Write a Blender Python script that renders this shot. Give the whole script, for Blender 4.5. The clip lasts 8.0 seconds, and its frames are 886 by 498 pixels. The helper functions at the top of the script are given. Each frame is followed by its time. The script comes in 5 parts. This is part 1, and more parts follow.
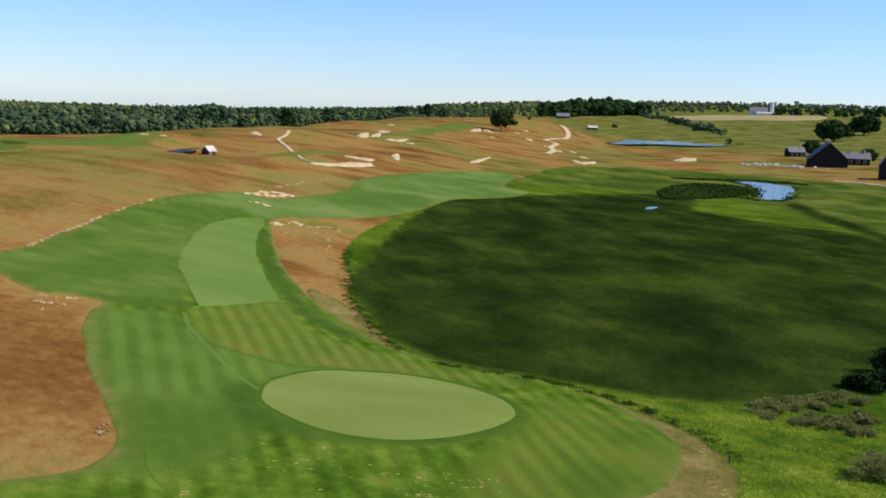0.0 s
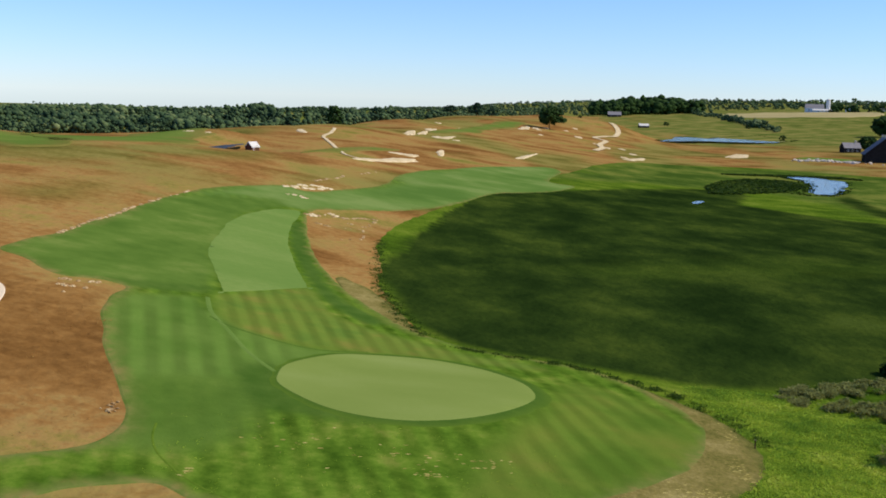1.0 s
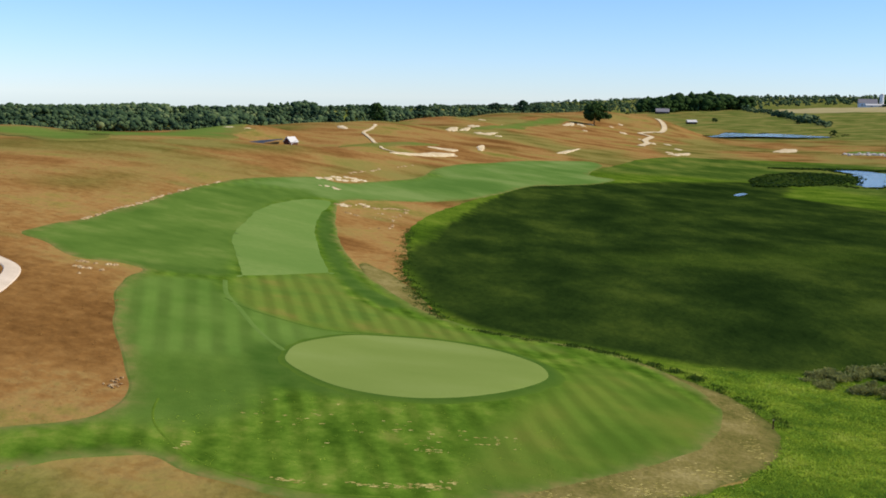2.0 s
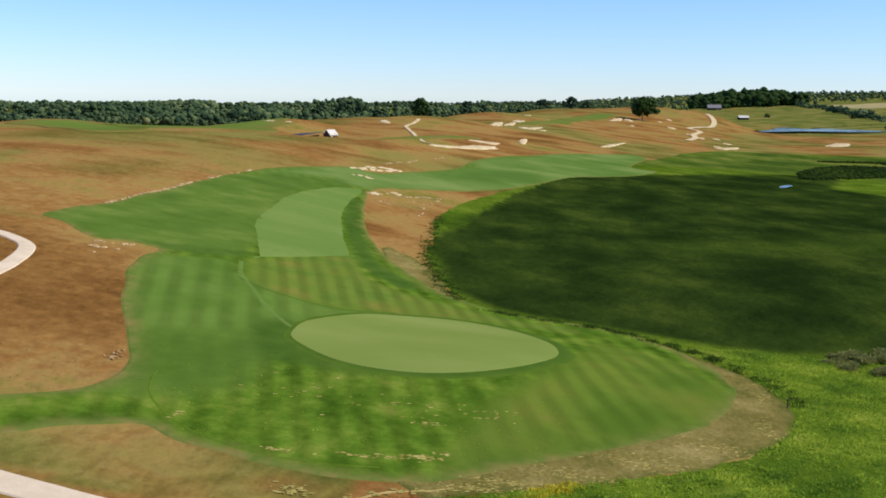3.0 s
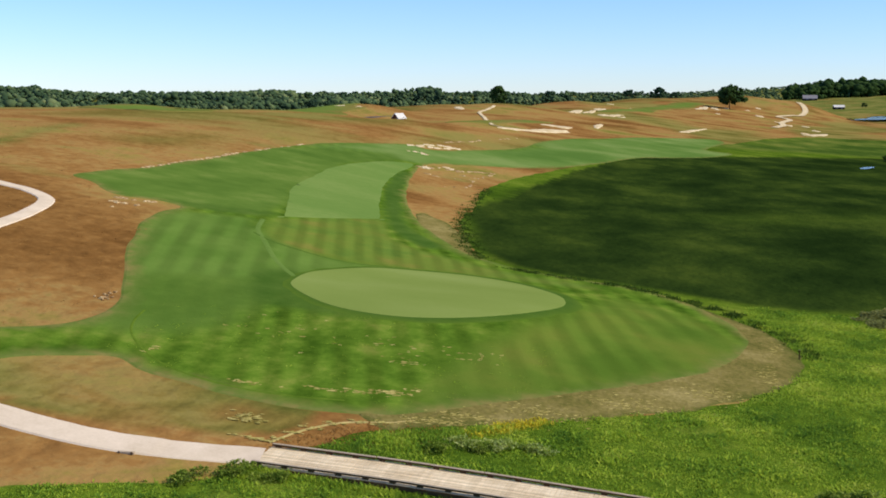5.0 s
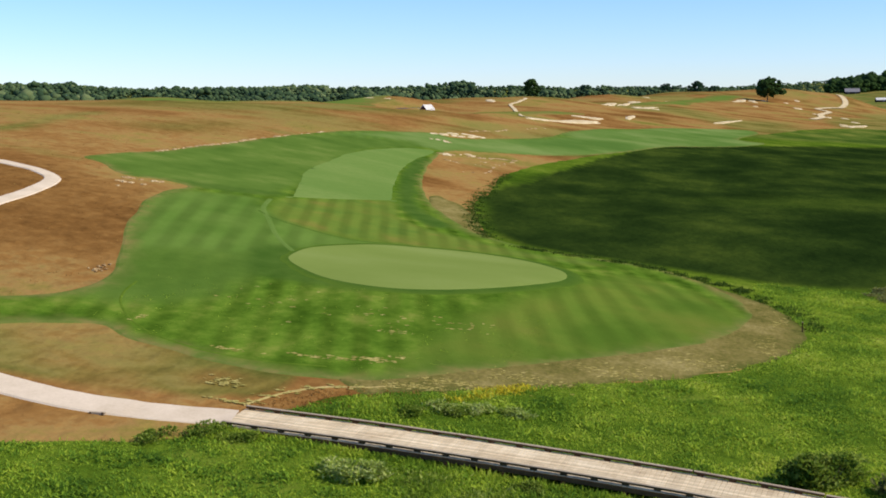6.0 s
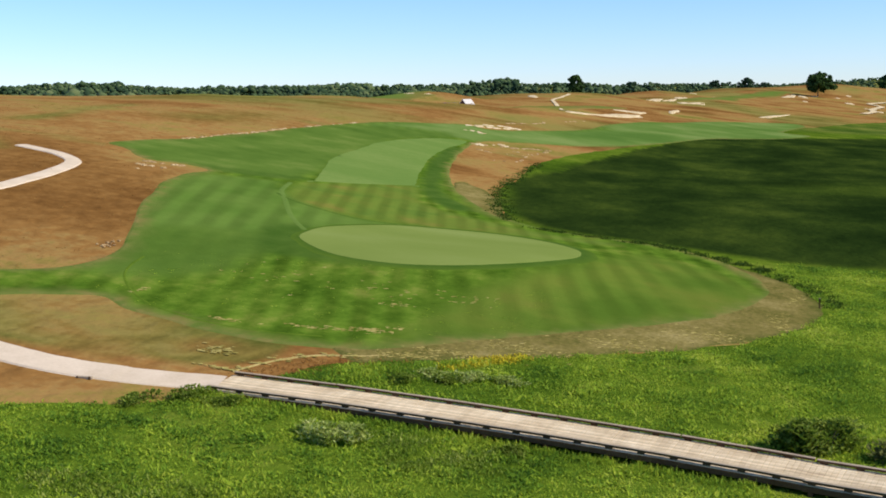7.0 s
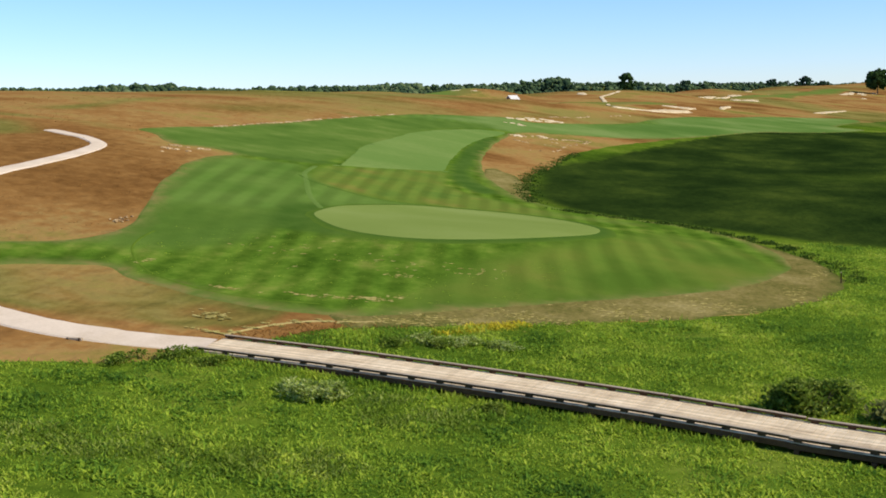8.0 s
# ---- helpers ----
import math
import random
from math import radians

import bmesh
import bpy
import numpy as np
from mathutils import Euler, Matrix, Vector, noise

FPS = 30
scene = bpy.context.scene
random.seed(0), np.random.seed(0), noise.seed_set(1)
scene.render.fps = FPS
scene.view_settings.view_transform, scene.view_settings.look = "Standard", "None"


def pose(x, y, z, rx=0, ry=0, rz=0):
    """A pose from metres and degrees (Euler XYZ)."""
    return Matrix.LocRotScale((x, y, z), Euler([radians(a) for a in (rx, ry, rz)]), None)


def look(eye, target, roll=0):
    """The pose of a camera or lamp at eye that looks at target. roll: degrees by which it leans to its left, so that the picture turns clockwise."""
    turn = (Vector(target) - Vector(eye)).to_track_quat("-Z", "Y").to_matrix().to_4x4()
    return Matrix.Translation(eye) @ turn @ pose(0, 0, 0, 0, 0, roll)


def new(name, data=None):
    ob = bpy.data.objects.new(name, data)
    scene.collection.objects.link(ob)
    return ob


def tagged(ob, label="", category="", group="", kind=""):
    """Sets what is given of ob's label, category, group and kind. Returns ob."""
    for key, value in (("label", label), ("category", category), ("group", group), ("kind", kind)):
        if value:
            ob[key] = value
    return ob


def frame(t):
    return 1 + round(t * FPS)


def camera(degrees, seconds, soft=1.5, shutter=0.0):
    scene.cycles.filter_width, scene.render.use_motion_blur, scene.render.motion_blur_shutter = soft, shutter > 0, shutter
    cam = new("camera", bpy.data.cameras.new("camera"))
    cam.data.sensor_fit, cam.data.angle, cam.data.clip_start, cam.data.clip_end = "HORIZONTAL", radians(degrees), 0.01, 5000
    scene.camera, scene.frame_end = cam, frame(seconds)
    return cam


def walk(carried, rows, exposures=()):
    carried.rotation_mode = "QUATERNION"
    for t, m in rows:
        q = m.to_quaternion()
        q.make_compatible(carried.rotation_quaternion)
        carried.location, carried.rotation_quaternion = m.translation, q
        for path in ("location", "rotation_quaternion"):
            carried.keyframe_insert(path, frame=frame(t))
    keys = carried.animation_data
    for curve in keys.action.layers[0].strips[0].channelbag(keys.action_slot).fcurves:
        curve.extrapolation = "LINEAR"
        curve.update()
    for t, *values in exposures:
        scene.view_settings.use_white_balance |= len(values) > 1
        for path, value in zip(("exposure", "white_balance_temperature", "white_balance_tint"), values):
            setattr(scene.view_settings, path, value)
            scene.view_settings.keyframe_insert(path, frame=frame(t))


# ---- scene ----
cam = camera(44.02, 8.0, 1.8)
PATH = [
    (0, (4.434, -73.610, 36.324), (4.432, 25.469, 22.782), 2.074),
    (0.5, (6.274, -72.746, 35.236), (3.816, 26.287, 21.586), 1.973),
    (1, (8.331, -71.854, 33.914), (3.539, 27.099, 20.306), 1.595),
    (1.5, (10.371, -71.104, 32.657), (3.391, 27.717, 19.029), 1.265),
    (3, (17.073, -68.609, 28.741), (3.163, 29.447, 14.902), 0.614),
    (3.5, (19.404, -67.854, 27.479), (3.206, 29.840, 13.567), 0.478),
    (4, (21.579, -66.931, 26.123), (3.052, 30.329, 12.078), 0.345),
    (4.5, (23.882, -66.177, 24.808), (3.446, 30.687, 10.678), 0.211),
    (6, (30.027, -63.573, 20.793), (4.370, 32.005, 6.417), -0.454),
    (6.5, (31.758, -62.688, 19.574), (4.066, 32.314, 5.160), -0.687),
    (7, (33.547, -61.732, 18.226), (3.522, 32.588, 4.004), -0.948),
    (7.5, (35.282, -60.610, 16.735), (2.950, 32.988, 2.802), -1.242),
    (8, (37.169, -59.619, 15.302), (2.269, 33.075, 1.525), -1.425),
]
walk(cam, [(t, look(eye, target, roll)) for t, eye, target, roll in PATH], [(0, -0.04), (3, 0.0), (8, 0.05)])

# ---- light ----
world = bpy.data.worlds.new("world")
scene.world = world
world.use_nodes = True
SUN_ELEV, SUN_AZ = 43.0, 93.0      # degrees; azimuth clockwise from +y
wn = world.node_tree
sky = wn.nodes.new("ShaderNodeTexSky")
sky.sky_type, sky.sun_disc = "NISHITA", False
sky.sun_elevation, sky.sun_rotation = radians(SUN_ELEV), radians(SUN_AZ)
sky.air_density, sky.dust_density, sky.ozone_density, sky.altitude = 1.0, 0.0, 6.0, 0
tint = wn.nodes.new("ShaderNodeMix")
tint.data_type, tint.blend_type = "RGBA", "MULTIPLY"
tint.inputs[0].default_value = 1.0
tint.inputs[7].default_value = (0.71, 0.84, 1.13, 1)
wn.links.new(sky.outputs["Color"], tint.inputs[6])
wn.links.new(tint.outputs[2], wn.nodes["Background"].inputs["Color"])
wn.nodes["Background"].inputs["Strength"].default_value = 0.156
sun = new("sun", bpy.data.lights.new("sun", "SUN"))
sun.data.energy, sun.data.angle, sun.data.color = 4.6, radians(0.53), (1.0, 0.91, 0.76)
se, sa = radians(SUN_ELEV), radians(SUN_AZ)
sun.matrix_world = look((0, 0, 200), (-math.sin(sa) * math.cos(se) * 100, -math.cos(sa) * math.cos(se) * 100, 200 - math.sin(se) * 100))


# ---- materials ----
def material(name, colors, scale=1.0, fine=20.0, rough=0.9, bump=0.3, bump_scale=None, detail=6.0, dist=0.05, stretch=(1, 1, 1), fine_mix=0.35, spec=0.0, metal=0.0, mask=None, smooth=0.62, pieces=0.0, streaks=0.0):
    """A procedural surface: a ramp over wide noise, broken by fine noise, with relief. Scales are per metre."""
    m = bpy.data.materials.new(name)
    m.use_nodes = True
    nt = m.node_tree
    N, L = nt.nodes, nt.links
    b = N["Principled BSDF"]
    geo = N.new("ShaderNodeNewGeometry")
    mp = N.new("ShaderNodeMapping")
    mp.inputs["Scale"].default_value = stretch
    L.new(geo.outputs["Position"], mp.inputs["Vector"])
    wide = N.new("ShaderNodeTexNoise")
    wide.inputs["Scale"].default_value, wide.inputs["Detail"].default_value, wide.inputs["Roughness"].default_value = scale, detail, smooth
    L.new(mp.outputs["Vector"], wide.inputs["Vector"])
    fn = N.new("ShaderNodeTexNoise")
    fn.inputs["Scale"].default_value, fn.inputs["Detail"].default_value, fn.inputs["Roughness"].default_value = fine, 4.0, 0.7
    L.new(mp.outputs["Vector"], fn.inputs["Vector"])
    mix = N.new("ShaderNodeMix")
    mix.inputs[0].default_value = fine_mix
    L.new(wide.outputs["Fac"], mix.inputs[2])
    L.new(fn.outputs["Fac"], mix.inputs[3])
    ramp = N.new("ShaderNodeValToRGB")
    el = ramp.color_ramp.elements
    while len(el) < len(colors):
        el.new(0.5)
    for k, (pos, c) in enumerate(colors):
        el[k].position, el[k].color = pos, (*c, 1)
    L.new(mix.outputs[0], ramp.inputs["Fac"])
    out = ramp.outputs["Color"]
    for mask in (mask if isinstance(mask, list) else [mask] if mask else []):
        # another kind of growth, and painted shade, where the land's attribute says so
        r2 = N.new("ShaderNodeValToRGB")
        e2 = r2.color_ramp.elements
        while len(e2) < len(mask[1]):
            e2.new(0.5)
        for k, (pos, c) in enumerate(mask[1]):
            e2[k].position, e2[k].color = pos, (*c, 1)
        if len(mask) > 2:
            own = N.new("ShaderNodeTexNoise")
            own.inputs["Scale"].default_value, own.inputs["Detail"].default_value, own.inputs["Roughness"].default_value = mask[2], 9.0, 0.66
            om = N.new("ShaderNodeMapping")
            om.inputs["Scale"].default_value = (1.0, 0.55, 1.0)
            L.new(geo.outputs["Position"], om.inputs["Vector"])
            L.new(om.outputs["Vector"], own.inputs["Vector"])
            L.new(own.outputs["Fac"], r2.inputs["Fac"])
        else:
            L.new(mix.outputs[0], r2.inputs["Fac"])
        at = N.new("ShaderNodeAttribute")
        at.attribute_name = mask[0]
        mm = N.new("ShaderNodeMix")
        mm.data_type = "RGBA"
        L.new(at.outputs["Fac"], mm.inputs[0])
        L.new(out, mm.inputs[6])
        L.new(r2.outputs["Color"], mm.inputs[7])
        out = mm.outputs[2]
    if streaks:
        # wear that runs on from board to board
        tc = N.new("ShaderNodeTexCoord")
        tm = N.new("ShaderNodeMapping")
        tm.inputs["Scale"].default_value = (0.0, 2.2, 0.0)
        L.new(tc.outputs["Object"], tm.inputs["Vector"])
        tn = N.new("ShaderNodeTexNoise")
        tn.inputs["Scale"].default_value, tn.inputs["Detail"].default_value = 1.6, 3.0
        L.new(tm.outputs["Vector"], tn.inputs["Vector"])
        tr = N.new("ShaderNodeMapRange")
        tr.inputs[1].default_value, tr.inputs[2].default_value, tr.inputs[3].default_value, tr.inputs[4].default_value = 0.38, 0.58, 1 - streaks, 1.06
        L.new(tn.outputs["Fac"], tr.inputs[0])
        tv = N.new("ShaderNodeVectorMath")
        tv.operation = "SCALE"
        L.new(out, tv.inputs[0])
        L.new(tr.outputs[0], tv.inputs["Scale"])
        out = tv.outputs[0]
    if pieces:
        # each piece a little lighter or darker
        oi = N.new("ShaderNodeObjectInfo")
        mr = N.new("ShaderNodeMapRange")
        mr.inputs[3].default_value, mr.inputs[4].default_value = 1 - pieces, 1 + pieces
        L.new(oi.outputs["Random"], mr.inputs[0])
        sc = N.new("ShaderNodeVectorMath")
        sc.operation = "SCALE"
        L.new(out, sc.inputs[0])
        L.new(mr.outputs[0], sc.inputs["Scale"])
        out = sc.outputs[0]
    L.new(out, b.inputs["Base Color"])
    b.inputs["Roughness"].default_value, b.inputs["Metallic"].default_value = rough, metal
    b.inputs["Specular IOR Level"].default_value = spec
    if bump:
        bp = N.new("ShaderNodeBump")
        bp.inputs["Strength"].default_value, bp.inputs["Distance"].default_value = bump, dist
        bn = fn
        if bump_scale:
            bn = N.new("ShaderNodeTexNoise")
            bn.inputs["Scale"].default_value, bn.inputs["Detail"].default_value = bump_scale, 5.0
            L.new(geo.outputs["Position"], bn.inputs["Vector"])
        L.new(bn.outputs["Fac"], bp.inputs["Height"])
        L.new(bp.outputs["Normal"], b.inputs["Normal"])
    return m


def layered_turf(name, base, layers, mower):
    """Mown turf of several cuts: each layer lies where its attribute says so, and is a ramp over noise with mowing stripes. Scales are per metre."""
    m = bpy.data.materials.new(name)
    m.use_nodes = True
    N, L = m.node_tree.nodes, m.node_tree.links
    b = N["Principled BSDF"]
    pos = N.new("ShaderNodeNewGeometry").outputs["Position"]

    def cloud(scale, detail=5.0, rough=0.6):
        n = N.new("ShaderNodeTexNoise")
        n.inputs["Scale"].default_value, n.inputs["Detail"].default_value, n.inputs["Roughness"].default_value = scale, detail, rough
        L.new(pos, n.inputs["Vector"])
        return n.outputs["Fac"]

    def ramp(fac, colors):
        r = N.new("ShaderNodeValToRGB")
        el = r.color_ramp.elements
        while len(el) < len(colors):
            el.new(0.5)
        for k, (at, c) in enumerate(colors):
            el[k].position, el[k].color = at, (*c, 1)
        L.new(fac, r.inputs["Fac"])
        return r.outputs["Color"]

    def spread(fac, a0, a1, b0, b1):
        r = N.new("ShaderNodeMapRange")
        for k, v in enumerate((a0, a1, b0, b1)):
            r.inputs[k + 1].default_value = v
        L.new(fac, r.inputs[0])
        return r.outputs[0]

    def math_node(op, p, q):
        n = N.new("ShaderNodeMath")
        n.operation = op
        for k, v in enumerate((p, q)):
            if isinstance(v, float):
                n.inputs[k].default_value = v
            else:
                L.new(v, n.inputs[k])
        return n.outputs[0]

    uneven = spread(cloud(0.09, 5.0), 0.36, 0.60, 0.15, 1.0)
    drift = math_node("MULTIPLY", cloud(0.06, 3.0), 3.2)

    def stripes(period):
        dot = N.new("ShaderNodeVectorMath")
        dot.operation = "DOT_PRODUCT"
        dot.inputs[1].default_value = (mower[0] * 2 * math.pi / period, mower[1] * 2 * math.pi / period, 0)
        L.new(pos, dot.inputs[0])
        wave = math_node("SINE", math_node("ADD", dot.outputs["Value"], drift), 0.0)
        return math_node("MULTIPLY", spread(wave, -0.75, 0.75, -1.0, 1.0), uneven)

    out = None
    for attribute, colors, scale, rough, amount, period in [(None, *base)] + layers:
        c = ramp(cloud(scale, 9.0, rough), colors)
        if amount:
            sc = N.new("ShaderNodeVectorMath")
            sc.operation = "SCALE"
            L.new(c, sc.inputs[0])
            L.new(math_node("ADD", math_node("MULTIPLY", stripes(period), amount), 1.0), sc.inputs["Scale"])
            c = sc.outputs[0]
        if attribute:
            at, mm = N.new("ShaderNodeAttribute"), N.new("ShaderNodeMix")
            at.attribute_name = attribute
            mm.data_type = "RGBA"
            L.new(at.outputs["Fac"], mm.inputs[0])
            L.new(out, mm.inputs[6])
            L.new(c, mm.inputs[7])
            c = mm.outputs[2]
        out = c
    L.new(out, b.inputs["Base Color"])
    b.inputs["Roughness"].default_value, b.inputs["Specular IOR Level"].default_value = 0.9, 0.0
    bp = N.new("ShaderNodeBump")
    bp.inputs["Strength"].default_value, bp.inputs["Distance"].default_value = 0.5, 0.1
    L.new(cloud(1.6, 6.0, 0.65), bp.inputs["Height"])
    L.new(bp.outputs["Normal"], b.inputs["Normal"])
    return m


FESCUE = [(0.36, (0.150, 0.070, 0.018)), (0.43, (0.222, 0.107, 0.029)), (0.49, (0.285, 0.148, 0.042)), (0.53, (0.318, 0.190, 0.058)), (0.58, (0.270, 0.190, 0.046)), (0.65, (0.16, 0.150, 0.026))]
RUST = [(0.38, (0.125, 0.058, 0.015)), (0.46, (0.195, 0.094, 0.025)), (0.53, (0.262, 0.135, 0.038)), (0.58, (0.30, 0.185, 0.056)), (0.66, (0.20, 0.165, 0.034))]
OLIVE = [(0.38, (0.070, 0.098, 0.016)), (0.5, (0.140, 0.155, 0.031)), (0.60, (0.24, 0.205, 0.055))]
TURF = [(0.34, (0.042, 0.090, 0.007)), (0.43, (0.064, 0.122, 0.010)), (0.50, (0.084, 0.150, 0.013)), (0.57, (0.112, 0.178, 0.018)), (0.66, (0.165, 0.205, 0.03))]
M_FESCUE = material("dry fescue", FESCUE, 0.035, 0.6, 0.95, 0.6, 0.5, detail=12, dist=0.7, smooth=0.53, fine_mix=0.28, stretch=(0.85, 1.0, 1), mask=[("olive", OLIVE), ("rust", RUST)])
M_TURF = layered_turf("mown turf", (TURF, 0.22, 0.70, 0.20, 2.7), [
    ("rough", [(0.36, (0.062, 0.118, 0.016)), (0.46, (0.082, 0.145, 0.021)), (0.54, (0.102, 0.168, 0.026)), (0.64, (0.150, 0.205, 0.040))], 0.05, 0.62, 0.0, 2.6),
    ("far", [(0.36, (0.080, 0.152, 0.026)), (0.5, (0.112, 0.188, 0.036)), (0.64, (0.170, 0.235, 0.060))], 0.03, 0.58, 0.0, 2.6),
    ("smooth", [(0.36, (0.074, 0.130, 0.014)), (0.5, (0.098, 0.152, 0.018)), (0.62, (0.120, 0.162, 0.021)), (0.74, (0.145, 0.160, 0.026))], 0.12, 0.55, 0.12, 2.9),
    ("lane", [(0.36, (0.082, 0.150, 0.021)), (0.64, (0.116, 0.186, 0.031))], 0.12, 0.5, 0.16, 3.1),
    ("warm", [(0.36, (0.095, 0.155, 0.022)), (0.48, (0.120, 0.172, 0.024)), (0.57, (0.130, 0.170, 0.025)), (0.68, (0.165, 0.168, 0.03))], 0.16, 0.55, 0.15, 2.45),
    # longer dark grass, and the shade painted beside the green
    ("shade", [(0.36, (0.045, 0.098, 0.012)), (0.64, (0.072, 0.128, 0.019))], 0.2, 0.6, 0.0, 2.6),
    ("edge", [(0.36, (0.100, 0.145, 0.024)), (0.5, (0.142, 0.165, 0.036)), (0.64, (0.215, 0.175, 0.052))], 0.4, 0.6, 0.0, 2.6)], (0.951, 0.309))
M_FAIRWAY = material("fairway turf", [(0.35, (0.118, 0.200, 0.038)), (0.5, (0.138, 0.218, 0.044)), (0.65, (0.182, 0.252, 0.060))], 0.05, 1.2, 0.85, 0.2, 4.0, detail=10, dist=0.03, stretch=(0.6, 1.6, 1))
M_FAR_TURF = material("distant fairway turf", [(0.35, (0.085, 0.150, 0.022)), (0.65, (0.15, 0.20, 0.036))], 0.03, 0.6, 0.85, 0.2, 6.0, detail=10, dist=0.03, mask=("edge", [(0.35, (0.12, 0.12, 0.022)), (0.5, (0.17, 0.15, 0.035)), (0.65, (0.24, 0.16, 0.05))]))
M_LANE = material("mown lane turf", [(0.35, (0.098, 0.170, 0.028)), (0.65, (0.135, 0.205, 0.042))], 0.3, 2.0, 0.85, 0.2, 6.0, dist=0.03)
M_GREEN = material("putting green turf", [(0.34, (0.160, 0.218, 0.042)), (0.5, (0.188, 0.244, 0.052)), (0.66, (0.222, 0.275, 0.070))], 0.07, 3.0, 0.8, 0.1, 12.0, detail=6, dist=0.02, fine_mix=0.15, smooth=0.45, stretch=(0.6, 1.2, 1))
M_COLLAR = material("collar turf", [(0.3, (0.045, 0.095, 0.012)), (0.7, (0.072, 0.130, 0.018))], 0.2, 3.0, 0.9, 0.3, 8.0, dist=0.05, mask=("edge", [(0.3, (0.066, 0.122, 0.013)), (0.7, (0.094, 0.155, 0.018))]))
M_TRACK = material("mower track turf", [(0.35, (0.072, 0.128, 0.011)), (0.5, (0.090, 0.150, 0.014)), (0.65, (0.118, 0.180, 0.019))], 0.5, 2.0, 0.9, 0.3, 5.0, dist=0.04)
M_BANK = material("dry bank grass", [(0.34, (0.080, 0.085, 0.018)), (0.43, (0.135, 0.120, 0.028)), (0.52, (0.200, 0.162, 0.046)), (0.66, (0.33, 0.265, 0.095))], 0.14, 2.4, 0.95, 0.6, 1.6, detail=12, dist=0.3, smooth=0.68, mask=("edge", [(0.36, (0.055, 0.080, 0.012)), (0.5, (0.10, 0.105, 0.022)), (0.64, (0.20, 0.155, 0.05))]))
# the darkest ramp paints a cloud's shadow on the marsh, and the ditch
M_MEADOW = material("lush meadow", [(0.36, (0.032, 0.066, 0.005)), (0.45, (0.060, 0.108, 0.008)), (0.54, (0.100, 0.155, 0.012)), (0.65, (0.17, 0.21, 0.026))], 0.05, 0.7, 0.9, 0.8, 0.8, detail=12, dist=0.5, smooth=0.66, fine_mix=0.28,
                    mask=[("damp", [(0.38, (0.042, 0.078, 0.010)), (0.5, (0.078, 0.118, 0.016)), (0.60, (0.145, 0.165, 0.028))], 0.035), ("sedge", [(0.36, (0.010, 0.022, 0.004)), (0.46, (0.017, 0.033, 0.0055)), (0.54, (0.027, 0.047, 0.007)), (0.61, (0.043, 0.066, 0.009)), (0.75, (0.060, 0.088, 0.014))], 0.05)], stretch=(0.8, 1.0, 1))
M_STRAW = material("straw litter", [(0.3, (0.26, 0.20, 0.06)), (0.7, (0.50, 0.39, 0.15))], 0.6, 5.0, 0.95, 0.5, 8.0, dist=0.05)
M_SAND = material("bunker sand", [(0.3, (0.42, 0.30, 0.14)), (0.5, (0.60, 0.47, 0.26)), (0.7, (0.80, 0.68, 0.44))], 0.3, 1.6, 0.95, 0.4, 1.5, dist=0.3)
M_SCRAPE = material("bare sandy soil", [(0.34, (0.16, 0.085, 0.03)), (0.45, (0.30, 0.185, 0.08)), (0.55, (0.48, 0.345, 0.17)), (0.66, (0.68, 0.54, 0.31))], 0.9, 3.0, 0.95, 0.5, 2.5, dist=0.2)
M_PATH = material("crushed stone path", [(0.3, (0.54, 0.43, 0.285)), (0.7, (0.74, 0.605, 0.43))], 0.4, 5.0, 0.95, 0.2, 15.0, dist=0.02)
M_PLANK = material("weathered plank", [(0.28, (0.40, 0.29, 0.165)), (0.5, (0.67, 0.53, 0.325)), (0.7, (0.84, 0.70, 0.46))], 0.9, 6.0, 0.85, 0.25, 25.0, dist=0.01, stretch=(0.4, 0.8, 1), pieces=0.07, streaks=0.36)
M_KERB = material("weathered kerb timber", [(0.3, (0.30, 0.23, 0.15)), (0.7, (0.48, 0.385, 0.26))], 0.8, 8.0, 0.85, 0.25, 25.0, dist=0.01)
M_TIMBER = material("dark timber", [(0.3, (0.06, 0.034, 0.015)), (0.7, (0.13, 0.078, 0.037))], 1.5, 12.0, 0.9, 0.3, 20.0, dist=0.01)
M_BARK = material("bark", [(0.3, (0.07, 0.05, 0.035)), (0.7, (0.14, 0.11, 0.08))], 1.0, 8.0, 0.95, 0.6, 10.0, dist=0.05)
M_STONE = material("pale stone", [(0.3, (0.42, 0.36, 0.28)), (0.7, (0.66, 0.58, 0.46))], 0.8, 5.0, 0.9, 0.4, 8.0, dist=0.05)
M_WALL_DARK = material("dark stained boards", [(0.3, (0.018, 0.016, 0.014)), (0.7, (0.040, 0.036, 0.031))], 0.5, 4.0, 0.8, 0.2, 6.0, dist=0.03)
M_WALL_WHITE = material("white painted boards", [(0.3, (0.68, 0.66, 0.62)), (0.7, (0.82, 0.80, 0.76))], 0.3, 3.0, 0.7, 0.1, 6.0, dist=0.02)
M_ROOF_DARK = material("dark shingles", [(0.3, (0.040, 0.042, 0.052)), (0.7, (0.085, 0.088, 0.105))], 0.6, 5.0, 0.7, 0.4, 6.0, dist=0.04, spec=0.3)
M_ROOF_GREY = material("grey weathered shingles", [(0.3, (0.17, 0.16, 0.155)), (0.7, (0.30, 0.28, 0.27))], 0.5, 5.0, 0.8, 0.4, 6.0, dist=0.04)
M_METAL = material("pale metal roof", [(0.3, (0.56, 0.53, 0.46)), (0.7, (0.68, 0.64, 0.56))], 0.4, 4.0, 0.6, 0.1, 6.0, dist=0.02)
